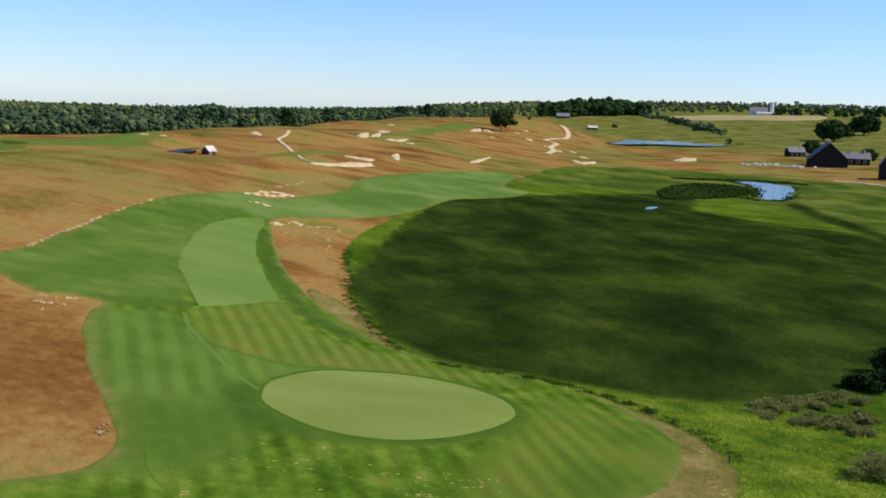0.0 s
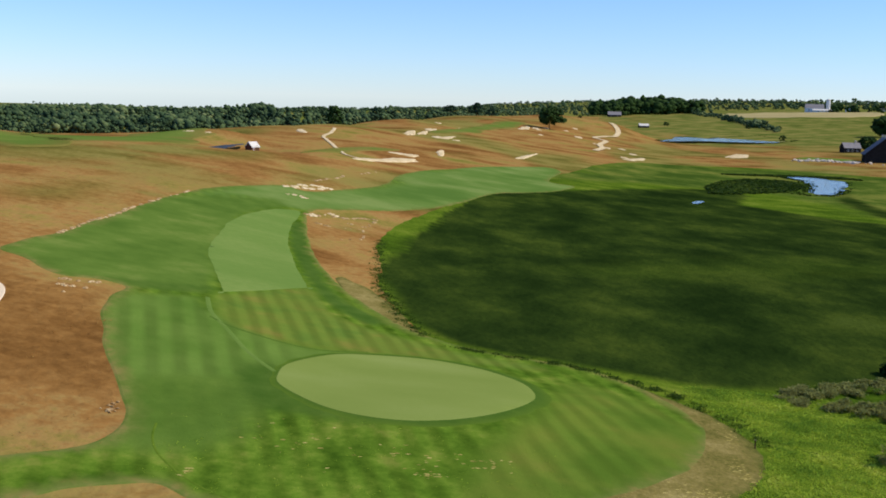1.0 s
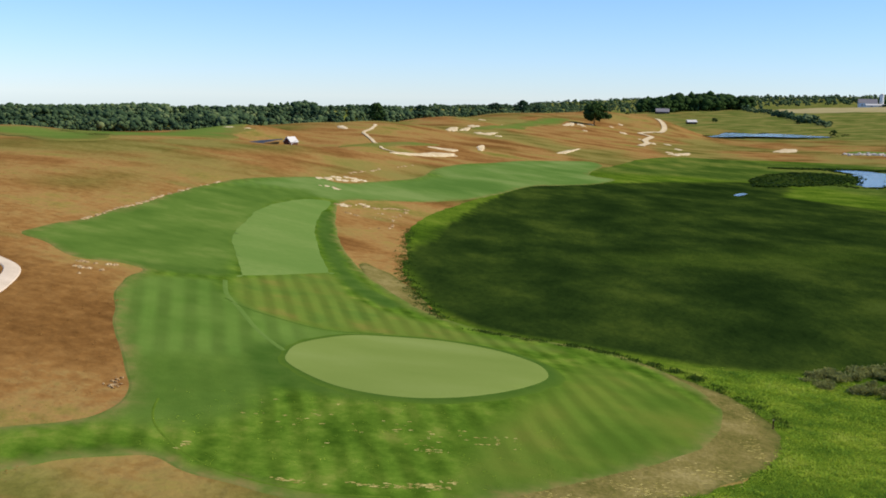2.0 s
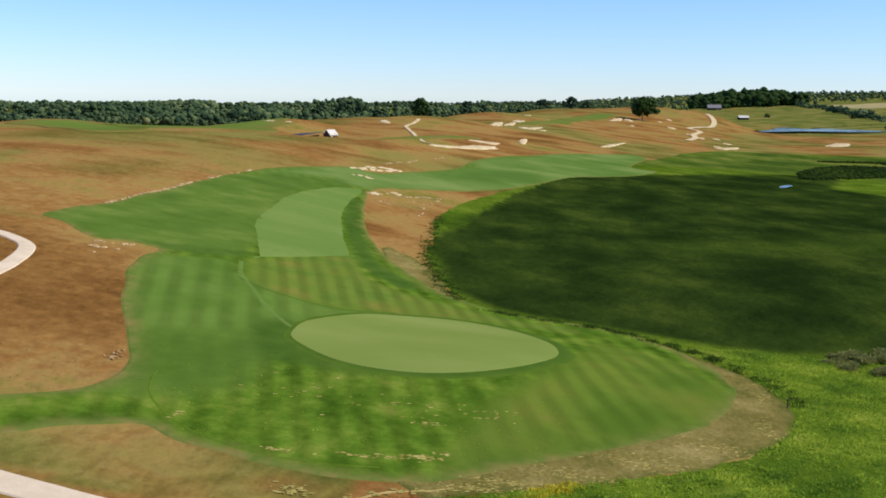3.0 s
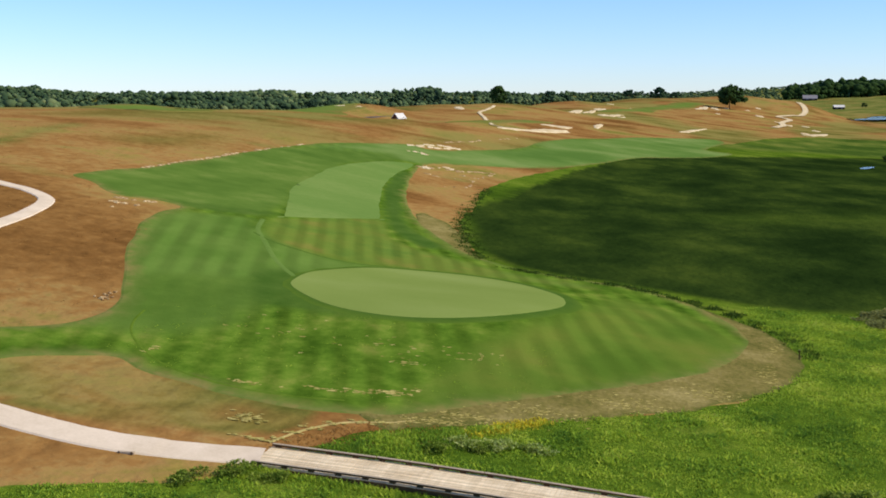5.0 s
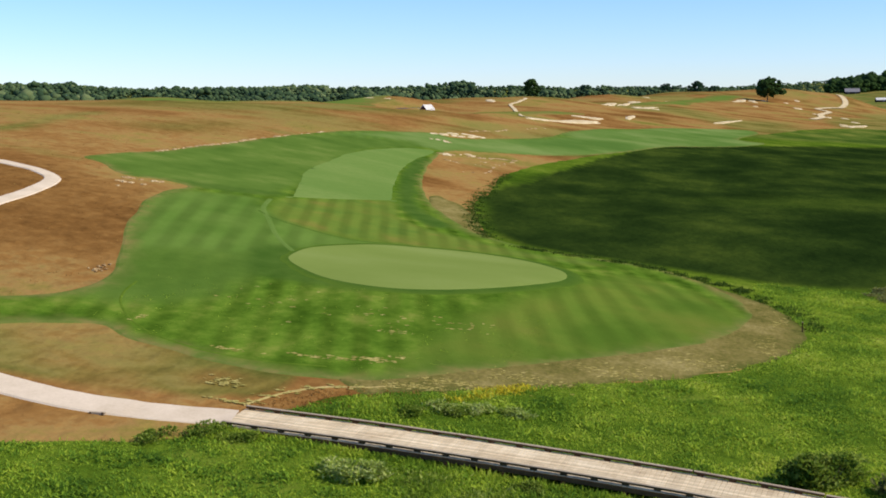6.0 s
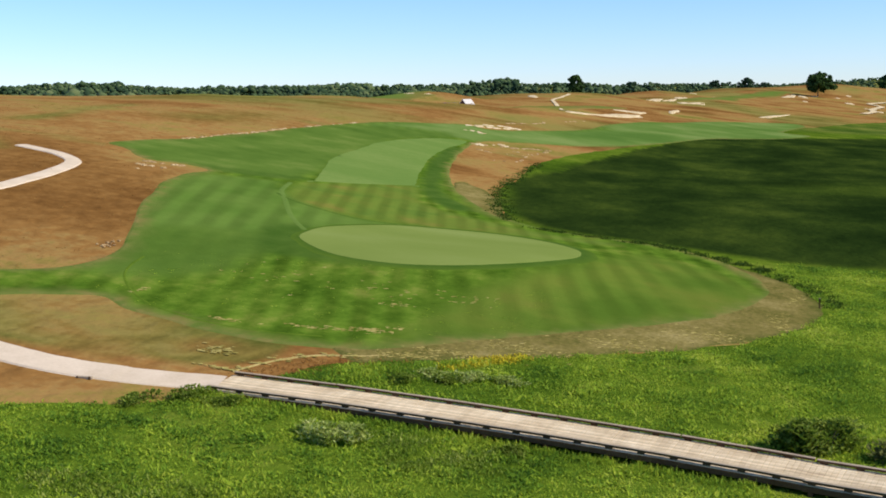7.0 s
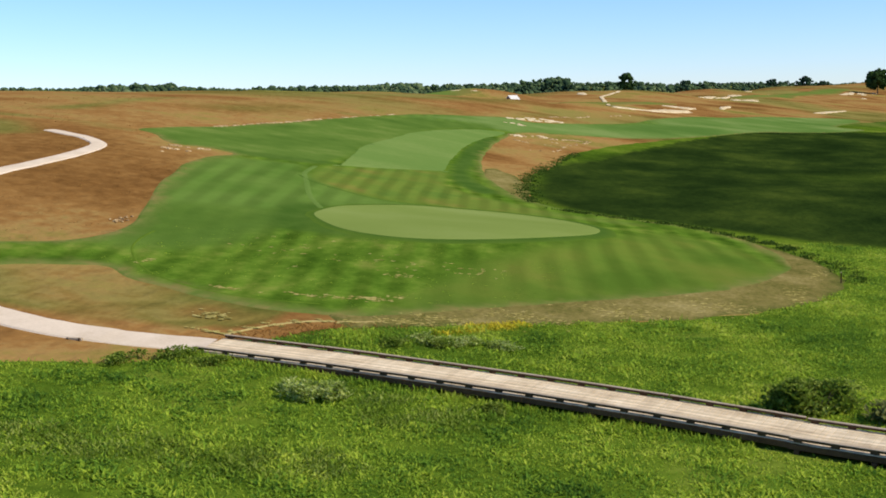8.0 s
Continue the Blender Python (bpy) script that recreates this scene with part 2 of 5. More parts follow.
M_REDBROWN = material("red-brown boards", [(0.3, (0.10, 0.045, 0.03)), (0.7, (0.18, 0.08, 0.05))], 0.5, 4.0, 0.85, 0.2, 6.0, dist=0.03)
M_GLASS = material("dark window glass", [(0.3, (0.02, 0.025, 0.03)), (0.7, (0.03, 0.035, 0.04))], 1.0, 4.0, 0.08, 0.0, spec=0.8)
M_WATER_DARK = material("dull pond water", [(0.3, (0.03, 0.035, 0.035)), (0.7, (0.05, 0.055, 0.05))], 0.1, 1.0, 0.6, 0.05, 0.9, dist=0.02, spec=0.1)
M_CROP = material("pale crop stubble", [(0.3, (0.30, 0.25, 0.10)), (0.7, (0.44, 0.36, 0.17))], 0.02, 0.3, 0.95, 0.3, 0.8, dist=0.2)
M_WATER = material("pond water", [(0.3, (0.012, 0.022, 0.026)), (0.7, (0.02, 0.032, 0.036))], 0.1, 1.0, 0.08, 0.5, 1.5, dist=0.12, spec=0.5)


def leaf_material(name, colors, scale=0.3, glow=0.3, single=0.4, tone=None):
    """Leaves: colour by leaf or clump and by a wide noise, partly translucent."""
    m = bpy.data.materials.new(name)
    m.use_nodes = True
    N, L = m.node_tree.nodes, m.node_tree.links
    b = N["Principled BSDF"]
    geo = N.new("ShaderNodeNewGeometry")
    nz = N.new("ShaderNodeTexNoise")
    nz.inputs["Scale"].default_value, nz.inputs["Detail"].default_value = scale, 6.0
    L.new(geo.outputs["Position"], nz.inputs["Vector"])
    mix = N.new("ShaderNodeMix")
    mix.inputs[0].default_value = single
    wide = nz.outputs["Fac"]
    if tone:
        # every tree has its own tone, with hazy distance painted into rear rows
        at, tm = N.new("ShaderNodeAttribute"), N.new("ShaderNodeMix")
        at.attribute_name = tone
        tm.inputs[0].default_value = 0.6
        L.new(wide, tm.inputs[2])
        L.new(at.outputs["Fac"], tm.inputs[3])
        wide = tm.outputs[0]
    L.new(wide, mix.inputs[2])
    L.new(geo.outputs["Random Per Island"], mix.inputs[3])
    ramp = N.new("ShaderNodeValToRGB")
    el = ramp.color_ramp.elements
    while len(el) < len(colors):
        el.new(0.5)
    for k, (pos, c) in enumerate(colors):
        el[k].position, el[k].color = pos, (*c, 1)
    L.new(mix.outputs[0], ramp.inputs["Fac"])
    L.new(ramp.outputs["Color"], b.inputs["Base Color"])
    b.inputs["Roughness"].default_value, b.inputs["Specular IOR Level"].default_value = 0.8, 0.02
    if glow:
        tr = N.new("ShaderNodeBsdfTranslucent")
        L.new(ramp.outputs["Color"], tr.inputs["Color"])
        ms = N.new("ShaderNodeMixShader")
        ms.inputs[0].default_value = glow
        L.new(b.outputs[0], ms.inputs[1])
        L.new(tr.outputs[0], ms.inputs[2])
        L.new(ms.outputs[0], N["Material Output"].inputs["Surface"])
    return m


M_BLADE = leaf_material("meadow leaves", [(0.30, (0.080, 0.168, 0.022)), (0.41, (0.165, 0.290, 0.029)), (0.51, (0.300, 0.430, 0.038)), (0.62, (0.47, 0.565, 0.056)), (0.74, (0.62, 0.65, 0.11))], 0.16, 0.45, 0.22)
M_REED = leaf_material("reed leaves", [(0.2, (0.035, 0.075, 0.010)), (0.6, (0.08, 0.13, 0.018)), (0.9, (0.22, 0.24, 0.04))], 0.1, 0.25)
M_TUSSOCK = leaf_material("dry fescue leaves", [(0.2, (0.23, 0.105, 0.026)), (0.5, (0.35, 0.18, 0.045)), (0.8, (0.46, 0.30, 0.085))], 0.05, 0.45)
M_STRAWLEAF = leaf_material("straw", [(0.15, (0.24, 0.20, 0.042)), (0.5, (0.37, 0.305, 0.078)), (0.85, (0.56, 0.46, 0.15))], 0.5, 0.0, 0.6)
M_SEDGE = leaf_material("sedge clumps", [(0.25, (0.012, 0.028, 0.003)), (0.5, (0.024, 0.048, 0.005)), (0.75, (0.060, 0.088, 0.010))], 0.03, 0.25)
# extra blue in these leaf colours paints in the haze of distance
M_LEAF_HAZE = leaf_material("tree leaves", [(0.22, (0.024, 0.045, 0.022)), (0.45, (0.044, 0.074, 0.032)), (0.62, (0.080, 0.118, 0.046)), (0.80, (0.16, 0.19, 0.075))], 0.01, 0.0, 0.25, "tone")
M_LEAF_DARK = leaf_material("dark tree leaves", [(0.25, (0.014, 0.030, 0.008)), (0.75, (0.038, 0.068, 0.016))], 0.1, 0.0)
M_SHRUB = leaf_material("shrub leaves", [(0.22, (0.10, 0.17, 0.02)), (0.48, (0.33, 0.41, 0.07)), (0.75, (0.68, 0.70, 0.26))], 0.8, 0.45)
M_BUSH = leaf_material("bush leaves", [(0.25, (0.055, 0.105, 0.012)), (0.5, (0.155, 0.225, 0.022)), (0.75, (0.36, 0.42, 0.08))], 0.8, 0.4)
M_WILLOW = leaf_material("grey willow leaves", [(0.2, (0.11, 0.13, 0.04)), (0.6, (0.27, 0.28, 0.08)), (0.9, (0.50, 0.47, 0.17))], 0.6, 0.45)
M_FLOWER = leaf_material("yellow flowers", [(0.2, (0.45, 0.36, 0.02)), (0.9, (0.75, 0.62, 0.05))], 0.6, 0.2)


# ---- terrain ----
# TERRAIN BEGIN
WIDE, NEAR = np.zeros((14, 15)), np.zeros((12, 10))
WIDE[0] = 15.3, 10.6, 5.9, 1.9, -1.0, -2.5, -2.6, -1.9, -1.1, -0.4, 0.1, 0.4, 0.7, 0.8, 1.0
WIDE[1] = 16.4, 13.1, 9.8, 6.4, 3.3, 0.8, -0.9, -1.6, -1.6, -1.2, -0.7, -0.5, -0.7, -1.3, -1.9
WIDE[2] = 17.3, 15.4, 13.4, 11.0, 8.1, 4.5, 0.9, -1.6, -2.2, -1.9, -1.5, -1.4, -2.1, -3.3, -4.8
WIDE[3] = 17.7, 17.1, 16.4, 15.2, 13.1, 9.4, 4.0, -0.6, -2.7, -2.6, -2.0, -2.1, -3.3, -5.2, -7.5
WIDE[4] = 17.4, 17.8, 18.2, 18.3, 17.6, 14.9, 8.6, 1.6, -2.8, -3.1, -2.2, -2.6, -4.4, -6.9, -9.6
WIDE[5] = 16.3, 17.1, 18.1, 19.5, 20.3, 17.9, 8.7, 0.5, -2.4, -2.8, -2.7, -3.7, -5.8, -8.0, -10.1
WIDE[6] = 14.4, 14.9, 15.9, 18.0, 20.5, 18.5, 7.2, -1.2, -2.8, -3.6, -4.9, -6.3, -7.4, -7.9, -8.1
WIDE[7] = 11.2, 11.3, 11.5, 12.9, 17.4, 18.6, 8.6, 0.9, -2.2, -6.3, -8.8, -9.3, -8.0, -5.5, -2.4
WIDE[8] = 5.7, 6.4, 6.5, 5.8, 9.0, 13.4, 9.9, 4.2, -1.3, -8.5, -12.2, -10.6, -6.1, 0.3, 7.6
WIDE[9] = -3.4, -0.9, 0.5, 0.2, 1.1, 5.8, 8.8, 7.5, 2.7, -5.7, -11.5, -8.1, 0.4, 10.9, 22.0
WIDE[10] = -16.4, -12.0, -8.4, -5.6, -2.5, 2.5, 7.7, 9.8, 7.5, 1.9, -1.7, 3.0, 14.4, 27.2, 40.1
WIDE[11] = -32.6, -26.0, -19.3, -12.7, -6.2, 0.8, 7.6, 12.4, 13.6, 13.5, 15.9, 23.4, 35.3, 48.2, 60.6
WIDE[12] = -50.7, -41.0, -30.7, -20.3, -10.5, -1.1, 7.7, 15.3, 21.0, 26.7, 34.3, 44.4, 56.6, 69.4, 81.6
WIDE[13] = -68.8, -55.5, -41.8, -28.1, -15.2, -3.3, 7.7, 18.2, 28.8, 40.2, 52.4, 64.9, 77.6, 90.1, 102.5
NEAR[0] = -0.00, -0.00, -0.00, -0.00, -0.00, -0.00, -0.00, 0.00, 0.00, 0.00
NEAR[1] = 0.00, -0.06, -0.15, -0.26, -0.38, -0.43, -0.38, -0.14, 0.02, 0.00
NEAR[2] = 0.00, -0.07, -0.22, -0.42, -0.57, -0.52, -0.64, -0.28, 0.06, 0.00
NEAR[3] = 0.00, 0.04, -0.05, -0.33, -0.58, -0.47, -0.45, -0.35, -0.06, 0.00
NEAR[4] = 0.00, 0.27, 0.43, 0.23, -0.37, -0.35, 0.59, 0.05, -0.34, -0.01
NEAR[5] = -0.00, 0.48, 1.08, 1.40, 0.46, 0.18, 1.33, 0.23, -0.70, -0.02
NEAR[6] = -0.00, 0.53, 1.19, 1.60, 0.60, -0.02, 0.48, -0.25, -0.71, -0.01
NEAR[7] = 0.00, 0.47, 0.70, 0.47, -0.29, -0.55, -0.15, 0.05, -0.07, -0.00
NEAR[8] = 0.01, 0.52, 0.35, -0.16, -0.51, -0.26, 0.39, 0.91, 0.50, -0.00
NEAR[9] = 0.01, 0.58, 0.21, -0.30, -0.40, -0.12, 0.36, 0.68, 0.45, 0.00
NEAR[10] = 0.01, 0.33, 0.19, -0.16, -0.27, -0.16, 0.04, 0.10, 0.16, 0.01
NEAR[11] = -0.00, 0.01, 0.01, -0.00, -0.02, -0.04, -0.01, -0.01, 0.00, 0.00
# TERRAIN END


def spline4(f):
    return np.stack([(1 - f) ** 3, 3 * f ** 3 - 6 * f ** 2 + 4, -3 * f ** 3 + 3 * f ** 2 + 3 * f + 1, f ** 3]) / 6


def table_at(table, u, v, zero_outside):
    rows, cols = table.shape
    if not zero_outside:
        u, v = np.clip(u, 1, cols - 2.001), np.clip(v, 1, rows - 2.001)
    i, j = np.floor(u).astype(int), np.floor(v).astype(int)
    bu, bv = spline4(u - i), spline4(v - j)
    z = np.zeros_like(u)
    for a in range(4):
        for b in range(4):
            ii, jj = i + a - 1, j + b - 1
            ok = (ii >= 0) & (ii < cols) & (jj >= 0) & (jj < rows)
            z += np.where(ok, table[np.clip(jj, 0, rows - 1), np.clip(ii, 0, cols - 1)], 0.0) * bu[a] * bv[b]
    return z


# knolls and hollows: place, half widths, height
KNOLLS = [(-74, 314, 12, 12, 1.3), (50, 960, 70, 170, 4.2), (-86, 343, 20, 30, -3.4), (-92, 590, 45, 85, 5.4), (-122, 395, 18, 40, 1.6), (-25, 416, 18, 30, -1.0),
          (-190, 318, 24, 32, 2.0), (-135, 520, 30, 50, 2.7), (-110, 400, 14, 30, 1.5), (-75, 850, 45, 110, 7.2), (-45, 1060, 50, 120, 5.7), (20, 1120, 50, 130, 6.6), (80, 1150, 45, 120, 15.4), (135, 1150, 35, 110, 12.0)]
# the wooded slope: azimuth seen from (18, -68), distances of its foot and brow, height of the brow
SLOPE_AZ = [-75, -50, -40, -34, -25, -21, -16, -12.7, -7, -3, 2, 4]
SLOPE_FOOT = [560, 540, 545, 550, 575, 600, 660, 730, 930, 1250, 1700, 1800]
SLOPE_BROW = [640, 640, 640, 650, 670, 720, 780, 820, 1150, 1500, 1950, 2100]
SLOPE_TOP = [20.5, 20.5, 21.0, 20.0, 17.8, 17.6, 18.6, 19.5, 19.5, 19.5, 15, 0]


def heights(x, y):
    """The height of the land, for arrays of places."""
    x, y = np.asarray(x, float), np.asarray(y, float)
    z = table_at(WIDE, (np.arcsinh(x / 70.0) + 4.2) / 0.6, (np.arcsinh((y - 40.0) / 90.0) + 2.4) / 0.6, False)
    z = z + table_at(NEAR, (x + 110.0) / 20.0, (y + 60.0) / 20.0, True)
    # low hummocks on the dry hills, none in the marsh or near the boardwalk
    far = np.clip((np.hypot(x, y - 20.0) - 75.0) / 250.0, 0, 1)
    w = np.zeros_like(z)
    for k in range(7):
        a, f = 1.9 * k + 0.4, 0.055 * 1.22 ** k
        w += np.sin((x * math.cos(a) + y * math.sin(a)) * f + 2.3 * k + 1.5 * np.sin(0.021 * (x * math.sin(a) - y * math.cos(a)) + k)) / (1 + 0.35 * k)
    z = z + w * 0.32 * far * np.clip((z - 1.0) / 5.0, 0, 1)
    for a, b, p, q, h in KNOLLS:
        z = z + h * np.exp(-((x - a) / p) ** 2 - ((y - b) / q) ** 2)
    # the putting green leans towards its back
    z = z + (0.27 + 0.038 * (x + 1.7) - 0.047 * (y - 46.4)) * np.exp(-(((x + 1.0) / 19.0) ** 2 + ((y - 46.0) / 18.5) ** 2) ** 2)
    # the wooded slope that closes the view
    d, az = np.hypot(x - 18, y + 68), np.degrees(np.arctan2(x - 18, y + 68))
    foot, brow = np.interp(az, SLOPE_AZ, SLOPE_FOOT), np.interp(az, SLOPE_AZ, SLOPE_BROW)
    w = np.clip((d - foot) / (brow - foot), 0, 1)
    return z + w * w * (3 - 2 * w) * np.maximum(np.interp(az, SLOPE_AZ, SLOPE_TOP) - 0.02 * np.maximum(d - brow, 0) - z, 0)


def height(x, y):
    return float(heights(np.array([x]), np.array([y]))[0])


def mesh_of(name, verts, faces, mat, smooth=False):
    me = bpy.data.meshes.new(name)
    me.from_pydata([tuple(v) for v in verts], [], [tuple(f) for f in faces])
    me.materials.append(mat)
    if smooth:
        me.polygons.foreach_set("use_smooth", [True] * len(me.polygons))
    me.update()
    return me


GU = np.linspace(-4.85, 4.85, 620)
GV = np.linspace(-2.35, 4.62, 480)
GX, GY = np.meshgrid(70.0 * np.sinh(GU), 40.0 + 90.0 * np.sinh(GV))
GZ = heights(GX.ravel(), GY.ravel()).reshape(GX.shape)
nr, nc = GX.shape
idx = np.arange(nr * nc).reshape(nr, nc)
quads = np.stack([idx[:-1, :-1], idx[:-1, 1:], idx[1:, 1:], idx[1:, :-1]], -1).reshape(-1, 4)
ground = new("ground", mesh_of("ground", np.stack([GX, GY, GZ], -1).reshape(-1, 3).tolist(), quads.tolist(), M_FESCUE, True))
tagged(ground, "rolling ground of dry rust-brown fescue grass", "ground", kind="structure")


def closed_curve(pts, n=8, wobble=0.0, wave=0.3):
    """A smooth closed line through the points, with a slightly ragged edge."""
    p = np.array(pts, float)
    out = []
    for k in range(len(p)):
        a, b, c, d = p[k - 1], p[k], p[(k + 1) % len(p)], p[(k + 2) % len(p)]
        for f in np.arange(n) / n:
            out.append(0.5 * (2 * b + (c - a) * f + (2 * a - 5 * b + 4 * c - d) * f * f + (3 * b - a - 3 * c + d) * f ** 3))
    if wobble:
        out = [q + wobble * np.array(noise.noise_vector(Vector((q[0] * wave, q[1] * wave, 3.0)))[:2]) for q in out]
    return np.array(out)


def inside(px, py, poly):
    r = np.zeros(px.shape, bool)
    x0, y0 = poly[-1]
    for x1, y1 in poly:
        if y0 != y1:
            r ^= ((y0 > py) != (y1 > py)) & (px < (x1 - x0) * (py - y0) / (y1 - y0) + x0)
        x0, y0 = x1, y1
    return r


from mathutils import geometry


def drape(name, outline, mat, lift, label, category, flat=None, kind="structure"):
    """A sheet inside a closed outline that follows the land, or lies flat."""
    lo, hi = outline.min(0), outline.max(0)
    if flat is None:
        sel = (GX > lo[0]) & (GX < hi[0]) & (GY > lo[1]) & (GY < hi[1])
        gx, gy = GX[sel], GY[sel]
        ok = inside(gx, gy, outline)
        inner = np.stack([gx[ok], gy[ok]], 1)
        if len(inner):
            keep = np.array([np.min((outline[:, 0] - a) ** 2 + (outline[:, 1] - b) ** 2) > 0.05 for a, b in inner])
            inner = inner[keep]
    else:
        inner = np.zeros((0, 2))
    pts = np.vstack([outline, inner])
    n = len(outline)
    v, _, f, *_ = geometry.delaunay_2d_cdt([Vector(q) for q in pts.tolist()], [(k, (k + 1) % n) for k in range(n)], [], 2, 1e-4)
    v = np.array([tuple(q) for q in v])
    tri = np.array([t[:3] for t in f if len(t) == 3])
    c = v[tri].mean(1)
    tri = tri[inside(c[:, 0], c[:, 1], outline)]
    z = np.full(len(v), flat) if flat is not None else heights(v[:, 0], v[:, 1]) + lift
    if flat is None:
        z[:n] -= 0.015 if lift < 0.2 else 0.1
    co, faces = np.column_stack([v, z]).tolist(), tri.tolist()
    if flat is None:
        # a low sloping edge, so that the sheet lies tight on the land
        k, m = len(co), len(outline)
        way = np.roll(outline, -1, 0) - np.roll(outline, 1, 0)
        way /= np.maximum(np.linalg.norm(way, axis=1), 1e-6)[:, None]
        turn = np.sign(np.sum(outline[:, 0] * np.roll(outline[:, 1], -1) - outline[:, 1] * np.roll(outline[:, 0], -1)))
        foot = outline + np.stack([way[:, 1], -way[:, 0]], 1) * turn * lift * (7 if lift < 0.1 else 2)
        top = [(a, b, float(c)) for (a, b), c in zip(outline, heights(outline[:, 0], outline[:, 1]) + lift - (0.015 if lift < 0.2 else 0.1))]
        co += top + [(a, b, float(c) - 0.03 - lift * 0.3) for (a, b), c in zip(foot, heights(foot[:, 0], foot[:, 1]))]
        faces += [(k + q, k + (q + 1) % m, k + m + (q + 1) % m, k + m + q) for q in range(m)]
    ob = new(name, mesh_of(name, co, faces, mat, True))
    return tagged(ob, label, category, kind=kind)


def ribbon(name, line, width, mat, lift, label, category, thick=0.12, end=None):
    """A path of even width along a line, laid on the land."""
    p = np.array(line, float)
    fine = []
    for k in range(len(p) - 1):
        a, b, c, d = p[max(k - 1, 0)], p[k], p[k + 1], p[min(k + 2, len(p) - 1)]
        for f in np.arange(8) / 8:
            fine.append(0.5 * (2 * b + (c - a) * f + (2 * a - 5 * b + 4 * c - d) * f * f + (3 * b - a - 3 * c + d) * f ** 3))
    fine.append(p[-1])
    p = np.array(fine)
    t = np.gradient(p, axis=0)
    t /= np.linalg.norm(t, axis=1)[:, None]
    nrm = np.stack([-t[:, 1], t[:, 0]], 1)
    verts, faces = [], []
    cols = [(-0.5 - thick / width, -thick), (-0.5, 0), (-0.25, 0.02), (0, 0.03), (0.25, 0.02), (0.5, 0), (0.5 + thick / width, -thick)]
    for q, m in zip(p, nrm):
        zc = height(*q)
        for s, dz in cols:
            w = q + m * s * width * (1 + 0.06 * noise.noise((q[0] * 0.6, q[1] * 0.6, s)))
            z = max(height(*w), zc - 0.15)
            zz = z + lift + dz
            if end is not None:
                f = min(1.0, math.hypot(*(q - p[-1])) / 7.0)
                zz = zz * f + (end + dz) * (1 - f)
            verts.append((w[0], w[1], zz if end is None else max(zz, z + 0.06 + dz)))
    k = len(cols)
    for r in range(len(p) - 1):
        for c in range(k - 1):
            faces.append((r * k + c, r * k + c + 1, (r + 1) * k + c + 1, (r + 1) * k + c))
    return tagged(new(name, mesh_of(name, verts, faces, mat)), label, category, kind="structure")


TURF_A = [(-60.1, 76.0), (-60.5, 90.0), (-60.0, 97.0), (-61.0, 110.0), (-60.9, 124.0), (-62.0, 145.0), (-61.2, 176.6), (-57.6, 200.5), (-50.5, 222.0), (-42.6, 222.5), (-36.4, 245.6), (-28.9, 280.0), (-26.7, 332.6), (-16.3, 379.7), (-3.0, 424.4), (15.8, 466.3), (34.3, 500.7), (39.4, 476.2), (30.3, 405.1), (40.7, 393.3), (30.6, 356.4), (17.6, 332.5), (7.0, 313.7), (-3.4, 266.6), (-9.0, 246.2), (-20.6, 217.6), (-30.5, 200.0), (-36.0, 188.0), (-34.1, 168.5), (-27.2, 134.6), (-18.1, 105.3), (-10.3, 89.3), (-4.5, 79.4), (1.0, 73.8), (8.7, 70.3), (19.5, 68.6), (26.2, 62.8), (29.6, 55.9)]
TURF_B = [(31.6, 50.3), (31.7, 44.2), (30.5, 38.0), (27.3, 30.7), (22.1, 24.2), (15.3, 17.8), (11.1, 13.9), (7.2, 10.5), (4.2, 8.5), (-0.8, 8.0), (-6.1, 8.1), (-10.9, 9.0), (-15.0, 10.2), (-19.0, 11.8), (-23.7, 8.9), (-26.6, 5.7), (-29.6, 3.4), (-33.5, 9.2), (-30.4, 12.1), (-27.0, 15.0), (-24.8, 18.6), (-24.8, 23.5), (-28.5, 32.4), (-33.5, 42.6), (-38.4, 56.3), (-39.2, 66.5), (-43.7, 67.8), (-48.2, 65.7), (-55.3, 71.8)]
MARSH = [(5.4, 6.6), (13.6, 10.7), (19.8, 14.8), (27.5, 21.1), (32.9, 27.8), (35.8, 35.2), (36.6, 42.6), (34.6, 50.8), (29.8, 58.4), (26.2, 62.1), (19.5, 67.1), (12.5, 67.8), (5.3, 68.1), (-0.5, 73.4), (-6.8, 93.4), (-10.7, 108.4), (-12.9, 130.5), (-17.0, 163.0), (-14.8, 203.2), (-9.0, 240.0), (0, 290), (10, 330), (22, 360), (28, 420), (46, 490), (68, 595), (100, 684), (143, 715), (197, 737), (245, 695), (296, 652), (340, 600), (400, 300), (300, 50), (200, -100), (80, -200), (0, -150), (-60, -90), (-42, -60), (-30, -40), (-21, -25), (-15, -15.5), (-12, -11.8), (-9.3, -10.1), (-3.8, -7.0), (-1.5, -4.0), (0, -1)]
# outline of the cloud shadow painted into the marsh colour
CLOUD_SHADE = [(-5.6, 240), (-9.5, 190), (-10.5, 152), (-12.8, 132), (-11.6, 116), (-7.6, 101), (-2.6, 81.0), (2.6, 72.4), (8.1, 69.7), (14.2, 68.5), (21.2, 67.6), (28.2, 67.0), (34.7, 66.3), (45.0, 68.2), (55.0, 73.0), (69.0, 80.0), (89.0, 90.0), (150, 115), (210, 180), (200, 260), (163, 300), (160, 330), (148.9, 345), (138.5, 352), (124, 376), (112.7, 398.5), (131.0, 475), (117.5, 484.5), (90.8, 461.9), (56.8, 403.7), (29.4, 354.8), (7.0, 315.7)]
